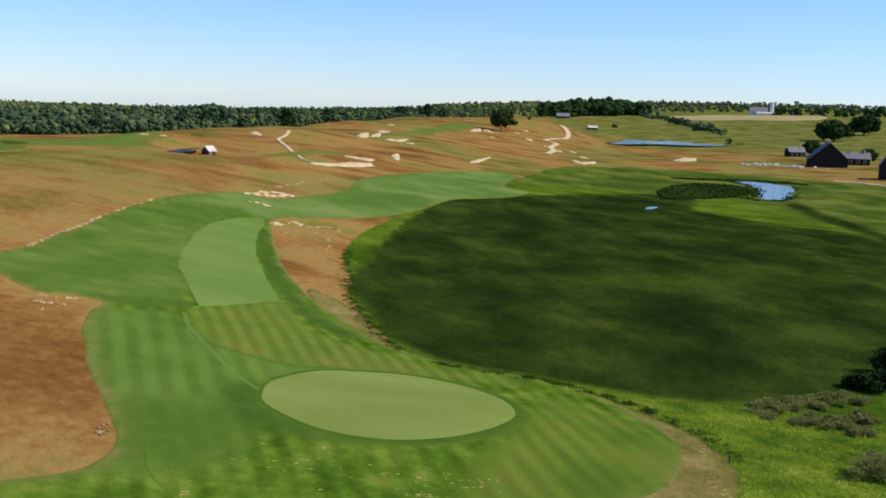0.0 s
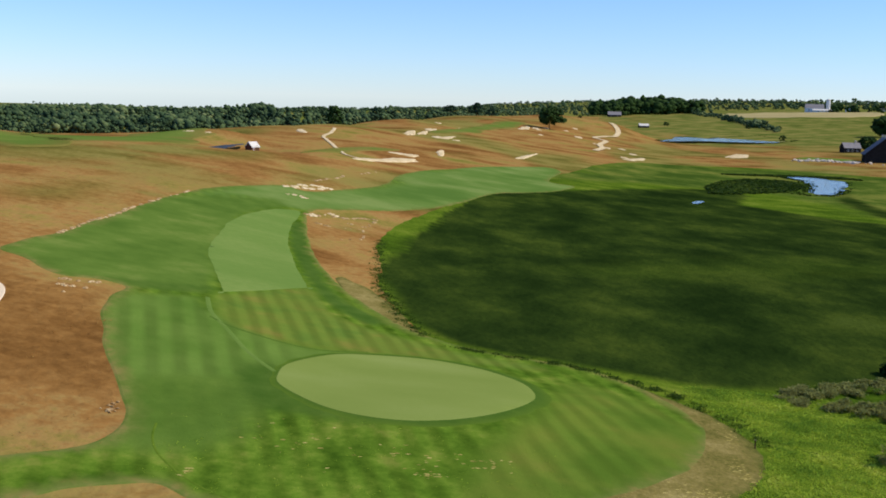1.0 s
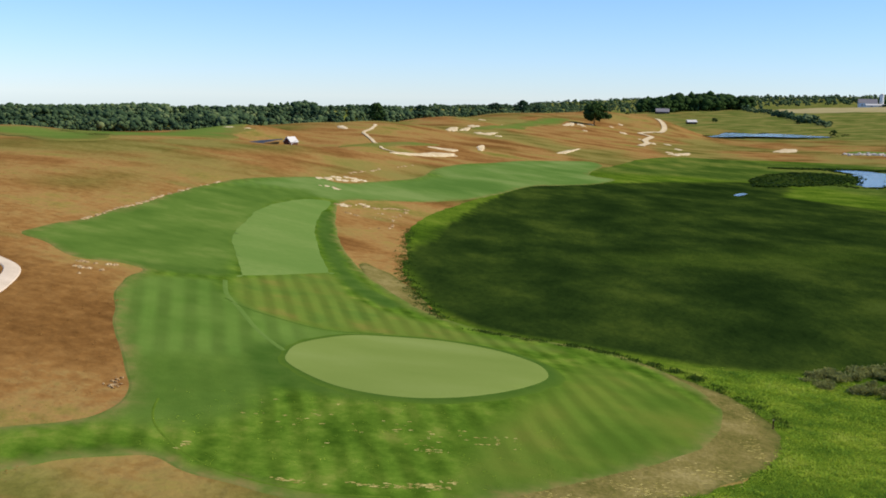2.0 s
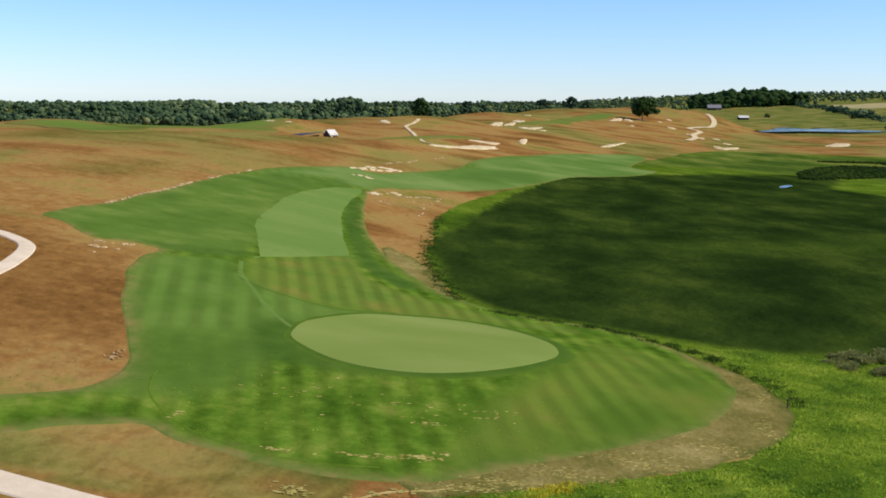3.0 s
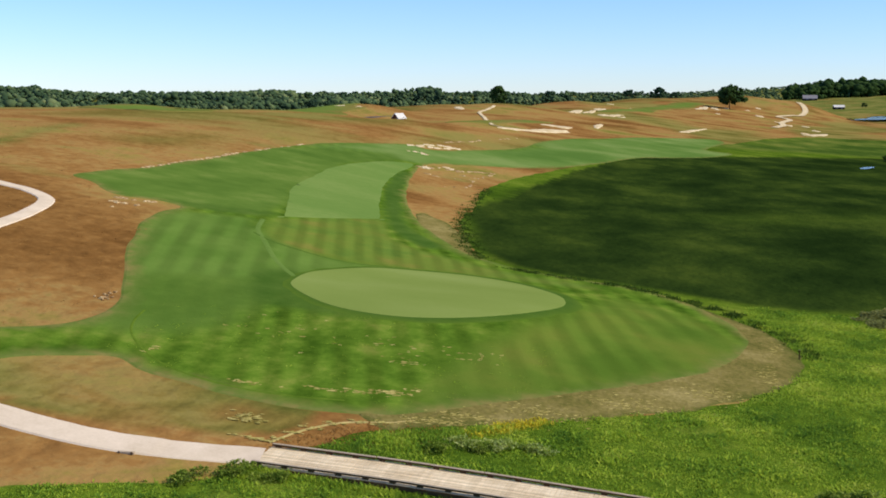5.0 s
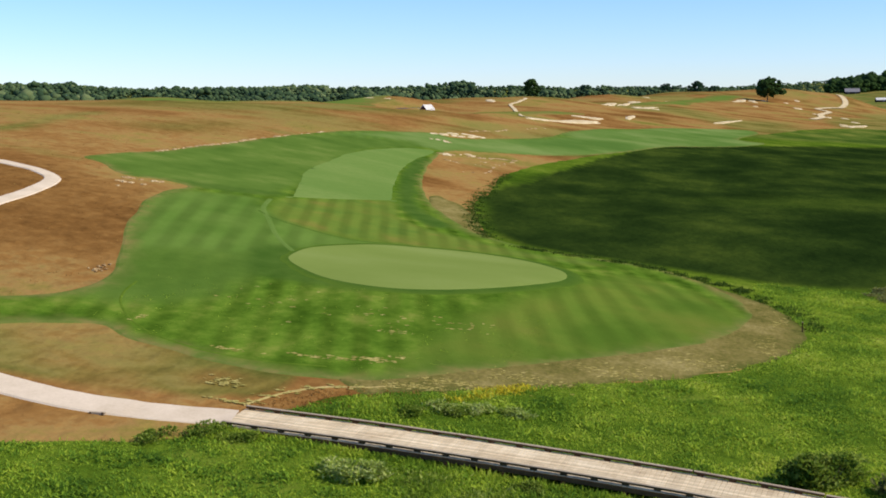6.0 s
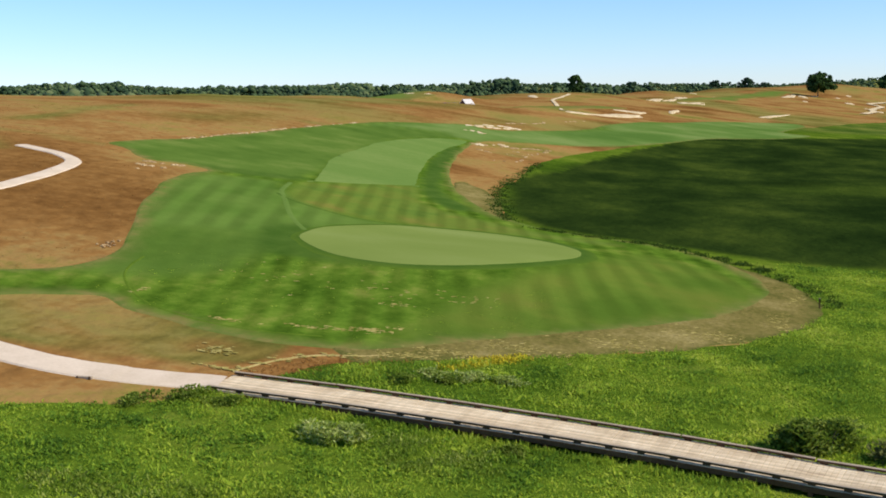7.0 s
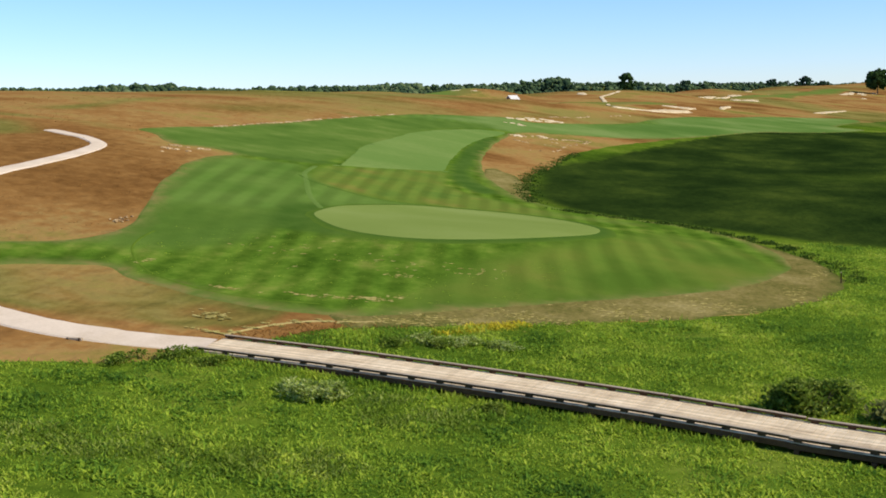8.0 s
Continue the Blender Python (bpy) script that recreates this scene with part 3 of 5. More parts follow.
DAMP = [(34, 440), (46, 490), (68, 595), (100, 684), (143, 715), (197, 737), (245, 695), (296, 652), (360, 500), (360, 400), (300, 200), (200, 200), (163, 300), (166, 350), (163, 420), (150, 470), (128, 490), (90, 470)]
DITCH = [(187, 510), (200, 545), (190, 500), (182, 450), (178, 400), (172, 350), (166, 300), (156, 260), (150, 285), (160, 318), (163, 360), (166, 410), (172, 460)]
FIELD = [(60, 480), (120, 640), (200, 720), (280, 690), (350, 560), (420, 700), (400, 1000), (330, 1060), (250, 1080), (190, 1130), (170, 1400), (220, 2150), (500, 2300), (900, 2500), (900, 1700), (560, 1200), (600, 600), (480, 300), (300, 560), (150, 660)]
GREEN = [(-13.5, 38.6), (-14.7, 42.7), (-14.4, 48.4), (-10.8, 56.0), (-6.3, 59.3), (0.3, 61.2), (6.5, 59.5), (10.8, 55.4), (12.8, 51.2), (13.1, 45.4), (10.3, 39.0), (5.9, 34.3), (0.8, 31.9), (-4.1, 31.9), (-8.7, 33.8)]
FAIRWAY = [(-29.6, 78.2), (-29.6, 78.2), (-34.5, 92.4), (-40.4, 110.5), (-43.2, 129.2), (-45.0, 144.7), (-44.7, 161.5), (-42.4, 176.2), (-38.2, 182.0), (-36.2, 172.0), (-35.4, 159.8), (-32.8, 141.9), (-29.5, 126.2), (-24.9, 109.3), (-20.7, 95.0), (-20.7, 95.0)]
FAR_CUT = [(-60, 168), (-57.6, 200.5), (-50.5, 226), (-38, 250), (-30, 280), (-28, 333), (-17, 382), (-3, 430), (20, 480), (40, 510), (45, 400), (20, 325), (-2, 262), (-20, 212), (-38, 184), (-46, 192)]
ROUGH_CUT = [(-64, 70), (-50, 66), (-41, 66.5), (-33, 71), (-30.5, 76), (-33, 90), (-40, 110), (-43, 130), (-45, 160), (-40, 190), (-46, 192), (-60, 168), (-66, 140)]
SMOOTH_CUT = [(15.8, 61), (21.7, 60.5), (29, 53), (32, 42.9), (30.5, 33.4), (23.5, 23.0), (17, 16.6), (8, 10), (6, 16), (8.6, 29), (13.3, 45.1)]
LANE_CUT = [(-38.2, 64.0), (-31.0, 71.5), (-26.6, 64), (-20, 58.6), (-13, 57.4), (-6, 60.6), (-4, 60), (-9, 56), (-13, 51), (-15.4, 45), (-19, 39.0), (-23.0, 37.5), (-27.5, 34.5), (-31.0, 37.5), (-35.2, 46.5), (-38.6, 58.0)]
PLAIN_CUT = [(-31.5, 42), (-24, 42), (-16, 42), (-14.5, 34), (-15.5, 26), (-18, 21), (-22, 19), (-25, 20), (-25.5, 25), (-29.5, 34)]
WARM_CUT = [(-30.6, 73.5), (-29.0, 78.5), (-20.7, 95.5), (-14.5, 79.8), (-9.3, 74.4), (-2.6, 71.5), (5.8, 68.0), (15.5, 67.0), (15.0, 62.0), (3.5, 61.4), (-2.5, 61.0), (-9.0, 59.5), (-14.9, 57.6), (-22.5, 58.6), (-27.0, 63.5)]
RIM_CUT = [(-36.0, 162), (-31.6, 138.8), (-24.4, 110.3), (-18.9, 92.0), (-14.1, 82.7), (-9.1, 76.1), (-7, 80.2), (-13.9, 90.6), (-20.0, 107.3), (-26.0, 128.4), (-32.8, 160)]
DARK_STRIP_CUT = [(-43.5, 70.0), (-38.2, 75.0), (-31.3, 80.6), (-30.0, 76.8), (-31.8, 72.4), (-36.8, 68.0), (-41, 67.5)]
# shade left of and before the green, painted into the turf
GREEN_SHADE_CUT = [(-19.0, 44.5), (-15.5, 46.7), (-13.5, 39.5), (-9.3, 33.9), (-2, 31.8), (-4, 30.4), (-9.8, 30.9), (-13.6, 32.0), (-17.2, 36.9)]
BANK = [(-18, 110), (-10.5, 101), (-4.5, 85), (-0.5, 73.4), (5.3, 68.1), (12.5, 67.8), (19.5, 67.1), (26.2, 62.1), (29.8, 58.4), (34.6, 50.8), (36.6, 42.6), (35.8, 35.2), (32.9, 27.8), (27.5, 21.1), (19.8, 14.8), (13.6, 10.7), (7.7, 7.5), (5.4, 6.6), (3, 9), (10, 16), (20, 27), (27, 38), (28, 52), (15, 66), (2, 70), (-12, 88)]


def inner(co, outline, width):
    """How far inside an outline each place lies: 0 outside, 1 inside, with a soft ragged edge."""
    d = np.full(len(co), 1e9)
    for a, b in outline[::2]:
        d = np.minimum(d, np.hypot(co[:, 0] - a, co[:, 1] - b))
    d = np.where(inside(co[:, 0], co[:, 1], outline), d, -d)
    w = width * (1 + np.hypot(co[:, 0], co[:, 1]) / 250)
    v = np.zeros(len(co))
    near = np.flatnonzero(d > -3 * w)
    rag = np.array([noise.fractal((x * 0.02, y * 0.02, 7.0), 1.0, 2.0, 5) for x, y in co[near, :2]])
    v[near] = np.clip(0.5 + (d[near] + rag * w[near] * 1.2) / (2 * w[near]), 0, 1)
    return v * v * (3 - 2 * v)


def soften(ob, attribute, outline, width):
    """Marks on a sheet how far inside an outline each corner lies."""
    co = np.empty(len(ob.data.vertices) * 3)
    ob.data.vertices.foreach_get("co", co)
    ob.data.attributes.new(attribute, "FLOAT", "POINT").data.foreach_set("value", inner(co.reshape(-1, 3), outline, width))


def fringe(ob, outline, width):
    """Marks the worn edge of a mown sheet: 1 at its outline, 0 further in, patchy."""
    co = np.empty(len(ob.data.vertices) * 3)
    ob.data.vertices.foreach_get("co", co)
    co = co.reshape(-1, 3)
    d = np.full(len(co), 1e9)
    for a, b in outline:
        d = np.minimum(d, np.hypot(co[:, 0] - a, co[:, 1] - b))
    rag = np.array([noise.fractal((x * 0.12, y * 0.12, 1.0), 1.0, 2.0, 4) for x, y, _ in co])
    v = np.clip(1 - d / (width * np.clip(1 + 0.9 * rag, 0.3, 2.5)), 0, 1)
    ob.data.attributes.new("edge", "FLOAT", "POINT").data.foreach_set("value", v)
    return ob


soften(ground, "olive", closed_curve(FIELD, 6), 14)
soften(ground, "rust", closed_curve([(-24, 16), (-24, 24), (-29, 33), (-34, 44), (-39, 57), (-40, 66.5), (-50, 63), (-60, 60), (-66, 40), (-50, 22), (-40, 16), (-31, 13)], 12), 2.5)
VERGE = closed_curve([(-30, 7), (-24, 10), (-18, 12), (-10, 10), (-2, 9), (0.5, 5), (-2.5, 2), (-10, 0), (-18, 0), (-30, 2)], 6)
co = np.empty(len(ground.data.vertices) * 3)
ground.data.vertices.foreach_get("co", co)
co = co.reshape(-1, 3)
mark = np.empty(len(co))
ground.data.attributes["olive"].data.foreach_get("value", mark)
near = (np.abs(co[:, 0] + 20) < 110) & (np.abs(co[:, 1] - 60) < 160)
patchy = np.array([noise.fractal((x * 0.035, y * 0.05, 3.0), 1.0, 2.0, 5) if q else -1 for (x, y, _), q in zip(co, near)])
hills = np.array([noise.fractal((x * 0.011, y * 0.007, 8.0), 1.0, 2.0, 5) if b < 1400 and abs(x) < 700 else -1 for x, y, _ in co for b in (y,)])
mark = np.maximum(mark, np.clip((hills - np.where(co[:, 1] > 450, -0.12, np.where(co[:, 1] > 230, 0.02, 0.16))) * 1.6, 0, 0.7))
mark = np.maximum(mark, np.where(near, np.clip((patchy + np.where(inside(co[:, 0], co[:, 1], VERGE), 0.62, 0.0) - 0.33) * 2.0, 0, 0.8), 0))
for outline, width, amount in (([(-109, 250), (-107, 281), (-106, 330), (-94, 330), (-90, 283), (-77, 305), (-74, 290), (-80, 270), (-96, 246)], 5, 0.75),
                               # dark streak of shading on the hillside, painted in as olive
                               ([(-88, 92), (-93, 108), (-101, 131), (-105, 150), (-99, 140), (-93, 118), (-87, 97)], 2.5, 0.95),
                               ([(-52, 240), (-54, 285), (-45, 300), (-41, 266), (-45, 238)], 4, 0.6),
                               ([(-76, 64), (-64, 57), (-55, 51), (-51.5, 43), (-51.5, 34), (-58, 24), (-74, 30), (-82, 50)], 2.5, 0.75),
                               ([(-80, 130), (-84, 160), (-76, 185), (-70, 160), (-72, 138)], 8, 0.6)):
    mark = np.maximum(mark, amount * inner(co, closed_curve(outline, 12), width))
az = np.degrees(np.arctan2(co[:, 0] - 18, co[:, 1] + 68))
reach = np.where(az < 2, np.interp(az, SLOPE_AZ, SLOPE_FOOT) * 0.98, 1e9)
reach = np.minimum(reach, np.interp(az, [-90, -45, -22, -17, -13, -9, -6, -3, 0, 4, 7, 11, 16, 30], [600, 620, 610, 670, 780, 870, 1120, 1470, 1800, 2150, 2250, 2200, 1900, 1500]))
mark = np.maximum(mark, np.clip((np.hypot(co[:, 0] - 18, co[:, 1] + 68) - reach) / 60, 0, 1))
ground.data.attributes["olive"].data.foreach_set("value", mark)
marsh = drape("marsh", closed_curve(MARSH, 10, 0.8, 0.25), M_MEADOW, 0.03, "lush green marsh meadow with a cloud shadow painted dark", "marsh")
soften(marsh, "sedge", closed_curve(CLOUD_SHADE, 16), 1.6)
soften(marsh, "damp", closed_curve(DAMP, 10), 6)
soften(marsh, "ditch", closed_curve(DITCH, 12), 1.5)
soften(marsh, "swath", closed_curve([(20, 160), (32, 172), (48, 190), (78, 200), (120, 205), (100, 182), (62, 160), (36, 152)], 10), 6)
# the ditch joins the painted cloud shadow, a paler swath crosses it
shade_marks = [np.empty(len(marsh.data.vertices)) for _ in range(3)]
marsh.data.attributes["swath"].data.foreach_get("value", shade_marks[2])
marsh.data.attributes["sedge"].data.foreach_get("value", shade_marks[0])
marsh.data.attributes["ditch"].data.foreach_get("value", shade_marks[1])
marsh.data.attributes["sedge"].data.foreach_set("value", np.maximum(shade_marks[0], shade_marks[1]) * (1 - 0.16 * shade_marks[2]))
o = closed_curve(BANK, 8, 0.8, 0.3)
fringe(drape("bank", o, M_BANK, 0.05, "dry tan grass bank round the turf", "bank"), o, 0.9)
o = closed_curve(TURF_A + TURF_B, 8, 0.4, 0.2)
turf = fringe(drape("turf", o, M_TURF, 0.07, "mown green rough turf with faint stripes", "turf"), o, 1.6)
for attribute, outline, width in (("rough", ROUGH_CUT, 1.2), ("far", FAR_CUT, 2.5), ("smooth", SMOOTH_CUT, 2.0), ("plain", PLAIN_CUT, 2.5), ("lane", LANE_CUT, 1.4), ("warm", WARM_CUT, 1.0), ("shade", RIM_CUT, 0.8), ("green_shade", GREEN_SHADE_CUT, 1.0), ("dark_strip", DARK_STRIP_CUT, 0.8)):
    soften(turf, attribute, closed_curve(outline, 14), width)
# bands of longer grass and the green's painted shade share one dark layer
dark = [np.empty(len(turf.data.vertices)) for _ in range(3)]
for name, value in zip(("shade", "green_shade", "dark_strip"), dark):
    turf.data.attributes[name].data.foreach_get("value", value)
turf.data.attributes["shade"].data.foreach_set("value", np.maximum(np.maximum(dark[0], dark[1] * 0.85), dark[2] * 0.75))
turf.data.attributes["rough"].data.foreach_get("value", dark[0])
turf.data.attributes["plain"].data.foreach_get("value", dark[1])
turf.data.attributes["rough"].data.foreach_set("value", np.maximum(dark[0], dark[1] * 0.85))
drape("fairway", closed_curve(FAIRWAY, 10, 0.3, 0.2), M_FAIRWAY, 0.095, "pale green closely mown fairway", "fairway")
ctr = np.array(GREEN).mean(0)
o = closed_curve((ctr + (np.array(GREEN) - ctr) * 1.085 + np.array([0.5, -0.15])).tolist(), 10, 0.4, 0.4)
fringe(drape("collar", o, M_COLLAR, 0.09, "darker collar of turf round the putting green", "turf"), o, 1.0)
ribbon("mown_lane", [(-30.2, 71.8), (-27.5, 63.5), (-24.0, 57.2), (-20.5, 51), (-17.5, 46.6), (-15.2, 43.6)], 0.8, M_LANE, 0.062, "pale mown lane through the rough turf", "turf", 0.015)
TRACK = [(-22.0, 23.5), (-21.4, 20.5), (-20.0, 17.4), (-17.0, 13.9), (-13.7, 11.5), (-9.9, 10.1), (-6.0, 9.5), (-2.5, 9.7), (1.2, 10.4)]
ribbon("mower_track", TRACK, 0.3, M_TRACK, 0.062, "darker curved mower track in the turf", "turf", 0.03)
# dark ribbon paints the shadow edge along a step in the turf
ribbon("dark_strip", [(-27, 61), (-23.3, 58.2), (-16.5, 56.8), (-12, 57.4), (-7, 60.5)], 0.4, M_COLLAR, 0.06, "narrow dark strip of shade painted along a step in the turf", "turf", 0.015)
drape("putting_green", closed_curve(GREEN, 10), M_GREEN, 0.115, "smooth pale putting green", "putting green")
ribbon("cart_path", [(-46, 20), (-40, 5.2), (-32, -0.8), (-25, -1.4), (-16.0, -2.8), (-11.0, -3.25), (-6.0, -2.7), (-0.5, -1.5)], 2.65, M_PATH, 0.10, "pale crushed stone cart path", "path", 0.3, 0.215)
ribbon("loop_path", [(-63.0, 59.4), (-59.4, 58.3), (-55.2, 56.9), (-50.6, 53.2), (-48.3, 45.8), (-47.6, 38.0), (-47.6, 32), (-46, 20)], 1.8, M_PATH, 0.10, "pale crushed stone cart path", "path")
# greens and ponds further off
for pts in ([(-150, 300), (-165, 312), (-150, 335), (-140, 358), (-150, 400), (-150, 450), (-126, 480), (-116, 385), (-109, 378), (-114, 356), (-109, 345), (-108, 290), (-118, 272), (-134, 270)],
            [(-178, 272), (-182, 296), (-168, 312), (-150, 312), (-138, 300), (-124, 262), (-118, 232), (-126, 218), (-142, 240), (-160, 262)],
            [(-69, 347), (-65, 390), (-55, 430), (-43, 445), (-40, 442), (-56, 395)],
            [(-41, 724), (-27, 796), (-4, 919), (9, 989), (30, 1015), (27, 957), (4, 866), (-17, 748), (-36, 711)]):
    o = closed_curve(pts, 8, 4, 0.03)
    fringe(drape("distant_fairway", o, M_FAR_TURF, 0.35, "green mown fairway among brown fescue", "fairway"), o, 9.0)

# ---- things ----
def part(name, bm, mat, parent, label=""):
    """Links a bmesh as one mesh object under a thing or a part."""
    me = bpy.data.meshes.new(name)
    bm.to_mesh(me)
    bm.free()
    me.materials.append(mat)
    ob = new(name, me)
    ob.parent = parent
    if label:
        ob["label"] = label
    return ob


def thing(name, m, label, category, group=""):
    ob = new(name)
    ob.matrix_world = m
    return tagged(ob, label, category, group)


def box(bm, x0, x1, y0, y1, z0, z1, bevel=0.0):
    g = bmesh.ops.create_cube(bm, size=1.0, matrix=Matrix.LocRotScale(((x0 + x1) / 2, (y0 + y1) / 2, (z0 + z1) / 2), None, (x1 - x0, y1 - y0, z1 - z0)))
    if bevel:
        es = list({e for v in g["verts"] for e in v.link_edges})
        bmesh.ops.bevel(bm, geom=es, offset=bevel, segments=1, affect="EDGES")
    return bm


def fast_mesh(name, verts, faces, mat, smooth=False):
    """A mesh from arrays: faces of one size."""
    verts, faces = np.asarray(verts, np.float32), np.asarray(faces, np.int32)
    me = bpy.data.meshes.new(name)
    k = faces.shape[1]
    me.vertices.add(len(verts))
    me.vertices.foreach_set("co", verts.ravel())
    me.loops.add(faces.size)
    me.loops.foreach_set("vertex_index", faces.ravel())
    me.polygons.add(len(faces))
    me.polygons.foreach_set("loop_start", np.arange(0, faces.size, k, dtype=np.int32))
    me.polygons.foreach_set("use_smooth", np.full(len(faces), smooth))
    me.materials.append(mat)
    me.update(calc_edges=True)
    return me


rng = np.random.default_rng(5)


def scatter(n, outline, keep=None):
    """n random places inside an outline."""
    lo, hi = outline.min(0), outline.max(0)
    got = []
    total = 0
    while total < n:
        p = lo + rng.random((n, 2)) * (hi - lo)
        p = p[inside(p[:, 0], p[:, 1], outline)]
        if keep is not None:
            p = p[keep(p)]
        got.append(p)
        total += max(len(p), 1)
    return np.vstack(got)[:n]


def leaves(c, blades, h, w, spread, lean, grown=1.0):
    """Tapered leaves round the points c (n x 3): arrays of corners and of faces."""
    n = len(c)
    base = np.repeat(c, blades, 0)
    m = n * blades
    size = np.repeat(rng.uniform(0.6, 1.3, n) * grown, blades)
    a = rng.random(m) * 2 * np.pi
    off = rng.normal(0, spread, (m, 2))
    hh = rng.uniform(h[0], h[1], m) * size
    ww = w * rng.uniform(0.6, 1.4, m) * size
    ln = rng.uniform(0.1, lean, m) * hh
    d = np.stack([np.cos(a), np.sin(a)], 1)
    side = np.stack([-d[:, 1], d[:, 0]], 1)
    b = base.copy()
    b[:, :2] += off
    mid = b.copy()
    mid[:, :2] += d * ln[:, None] * 0.4
    mid[:, 2] += hh * 0.6
    tip = b.copy()
    tip[:, :2] += d * ln[:, None]
    tip[:, 2] += hh
    l, r = mid.copy(), mid.copy()
    l[:, :2] += side * ww[:, None]
    r[:, :2] -= side * ww[:, None]
    v = np.stack([b, r, tip, l], 1).reshape(-1, 3)
    return v, np.arange(len(v)).reshape(-1, 4)


def tufts(name, p, blades, h, w, spread, lean, mat, label, category, lift=0.0, size=1.0):
    c = np.column_stack([p, heights(p[:, 0], p[:, 1]) + lift])
    v, f = leaves(c, blades, h, w, spread, lean, size)
    return tagged(new(name, fast_mesh(name, v, f, mat)), label, category, kind="stuff")


def ico(sub):
    bm = bmesh.new()
    bmesh.ops.create_icosphere(bm, subdivisions=sub, radius=1.0)
    v = np.array([q.co[:] for q in bm.verts])
    f = np.array([[q.index for q in t.verts] for t in bm.faces])
    bm.free()
    return v, f


ICO1, ICO2 = ico(1), ico(2)


def clumps(centres, radii, template, rough=0.28, squash=0.8):
    """Uneven leafy clumps, one at each centre: arrays of corners and faces."""
    tv, tf = template
    n, k = len(centres), len(tv)
    r = radii[:, None] * (1 + rng.normal(0, rough, (n, k)))
    v = tv[None] * r[:, :, None]
    v[:, :, 2] *= squash
    v += centres[:, None, :]
    f = tf[None] + (np.arange(n) * k)[:, None, None]
    return v.reshape(-1, 3), f.reshape(-1, 3)


def crown_points(n, width, h0, h1, bulge=0.45):
    """Clump centres spread through an uneven crown, more at its skin."""
    z = rng.random(n)
    prof = np.sqrt(np.clip(1 - ((z - bulge) / np.maximum(bulge, 1 - bulge) * 0.98) ** 2, 0.03, 1))
    a = rng.random(n) * 2 * np.pi
    lobes = 1 + 0.22 * np.sin(3 * a + rng.random() * 6) + 0.15 * np.sin(5 * a + rng.random() * 6)
    r = np.sqrt(rng.uniform(0.25, 1, n)) * prof * lobes * width / 2
    return np.stack([r * np.cos(a), r * np.sin(a), h0 + z * (h1 - h0)], 1)


def tree(x, y, tall, width, mat, label, base=0.18, n=70, group="", sink=0.2, fine=True):
    """A tree: tapered trunk with limbs, and a crown of many uneven clumps."""
    t = thing("tree", pose(x, y, height(x, y) - sink, 0, 0, rng.random() * 360), label, "tree", group)
    bm = bmesh.new()
    r0 = tall * 0.022
    bmesh.ops.create_cone(bm, cap_ends=True, segments=8, radius1=r0 * 1.3, radius2=r0 * 0.6, depth=tall * 0.6, matrix=Matrix.Translation((0, 0, tall * 0.3)))
    for k in range(6):
        a = k * 1.05 + rng.random()
        lean = radians(rng.uniform(35, 60))
        m = Matrix.Translation((0, 0, tall * rng.uniform(0.25, 0.5))) @ Matrix.Rotation(a, 4, "Z") @ Matrix.Rotation(lean, 4, "Y") @ Matrix.Translation((0, 0, width * 0.2))
        bmesh.ops.create_cone(bm, cap_ends=True, segments=6, radius1=r0 * 0.5, radius2=r0 * 0.15, depth=width * 0.42, matrix=m)
    part("trunk", bm, M_BARK, t)
    c = crown_points(n, width, tall * base, tall)
    v, f = clumps(c, rng.uniform(0.07, 0.14, n) * width, ICO2 if fine else ICO1)
    ob = new("crown", fast_mesh("crown", v, f, mat))
    ob.parent = t
    return t


def shrub(x, y, tall, width, mat, label, n=500, group="", depth=None, leaf=0.09, mounds=5, reach=0.32, wide=(0.4, 0.65)):
    """A shrub: several stems and a mass of single leaves on uneven boughs."""
    t = thing("bush", pose(x, y, height(x, y) - 0.05), label, "bush", group)
    bm = bmesh.new()
    for k in range(9):
        m = Matrix.Rotation(k * 0.7, 4, "Z") @ Matrix.Rotation(radians(rng.uniform(10, 50)), 4, "Y") @ Matrix.Translation((0, 0, tall * 0.4))
        bmesh.ops.create_cone(bm, cap_ends=True, segments=5, radius1=0.035, radius2=0.012, depth=tall * 0.8, matrix=m)
    part("stems", bm, M_BARK, t)
    c = np.vstack([crown_points(n // mounds, width * rng.uniform(*wide), tall * 0.05, tall * rng.uniform(0.55, 1.0)) + np.array([rng.uniform(-reach, reach) * width, rng.uniform(-reach, reach) * width, 0]) for _ in range(mounds)])
    c[:, 1] *= (depth or width) / width
    v, f = leaves(c, 5, (leaf * 1.4, leaf * 3), leaf, leaf * 2.2, 2.2)
    ob = new("foliage", fast_mesh("foliage", v, f, mat))
    ob.parent = t
    return t


# the boardwalk: planks on beams, kerb rails raised on blocks
BRIDGE = np.array([(-0.6, -1.55), (8, -1.65), (15, -2.05), (22, -2.6), (28, -3.25), (34.5, -4.25), (42, -5.9), (52, -8.6), (64, -12.6)])


def bridge_at(s):
    """Place, heading and height at s metres along the boardwalk."""
    seg = np.hypot(*np.diff(BRIDGE, axis=0).T)
    cum = np.concatenate([[0], np.cumsum(seg)])
    x, y = np.interp(s, cum, BRIDGE[:, 0]), np.interp(s, cum, BRIDGE[:, 1])
    e = 2.0
    dx, dy = np.interp(s + e, cum, BRIDGE[:, 0]) - np.interp(s - e, cum, BRIDGE[:, 0]), np.interp(s + e, cum, BRIDGE[:, 1]) - np.interp(s - e, cum, BRIDGE[:, 1])
    z = 0.2 - 0.05 * x if x < 36 else -1.6 - 0.008 * (x - 36)
    return x, y, z, math.atan2(dy, dx)


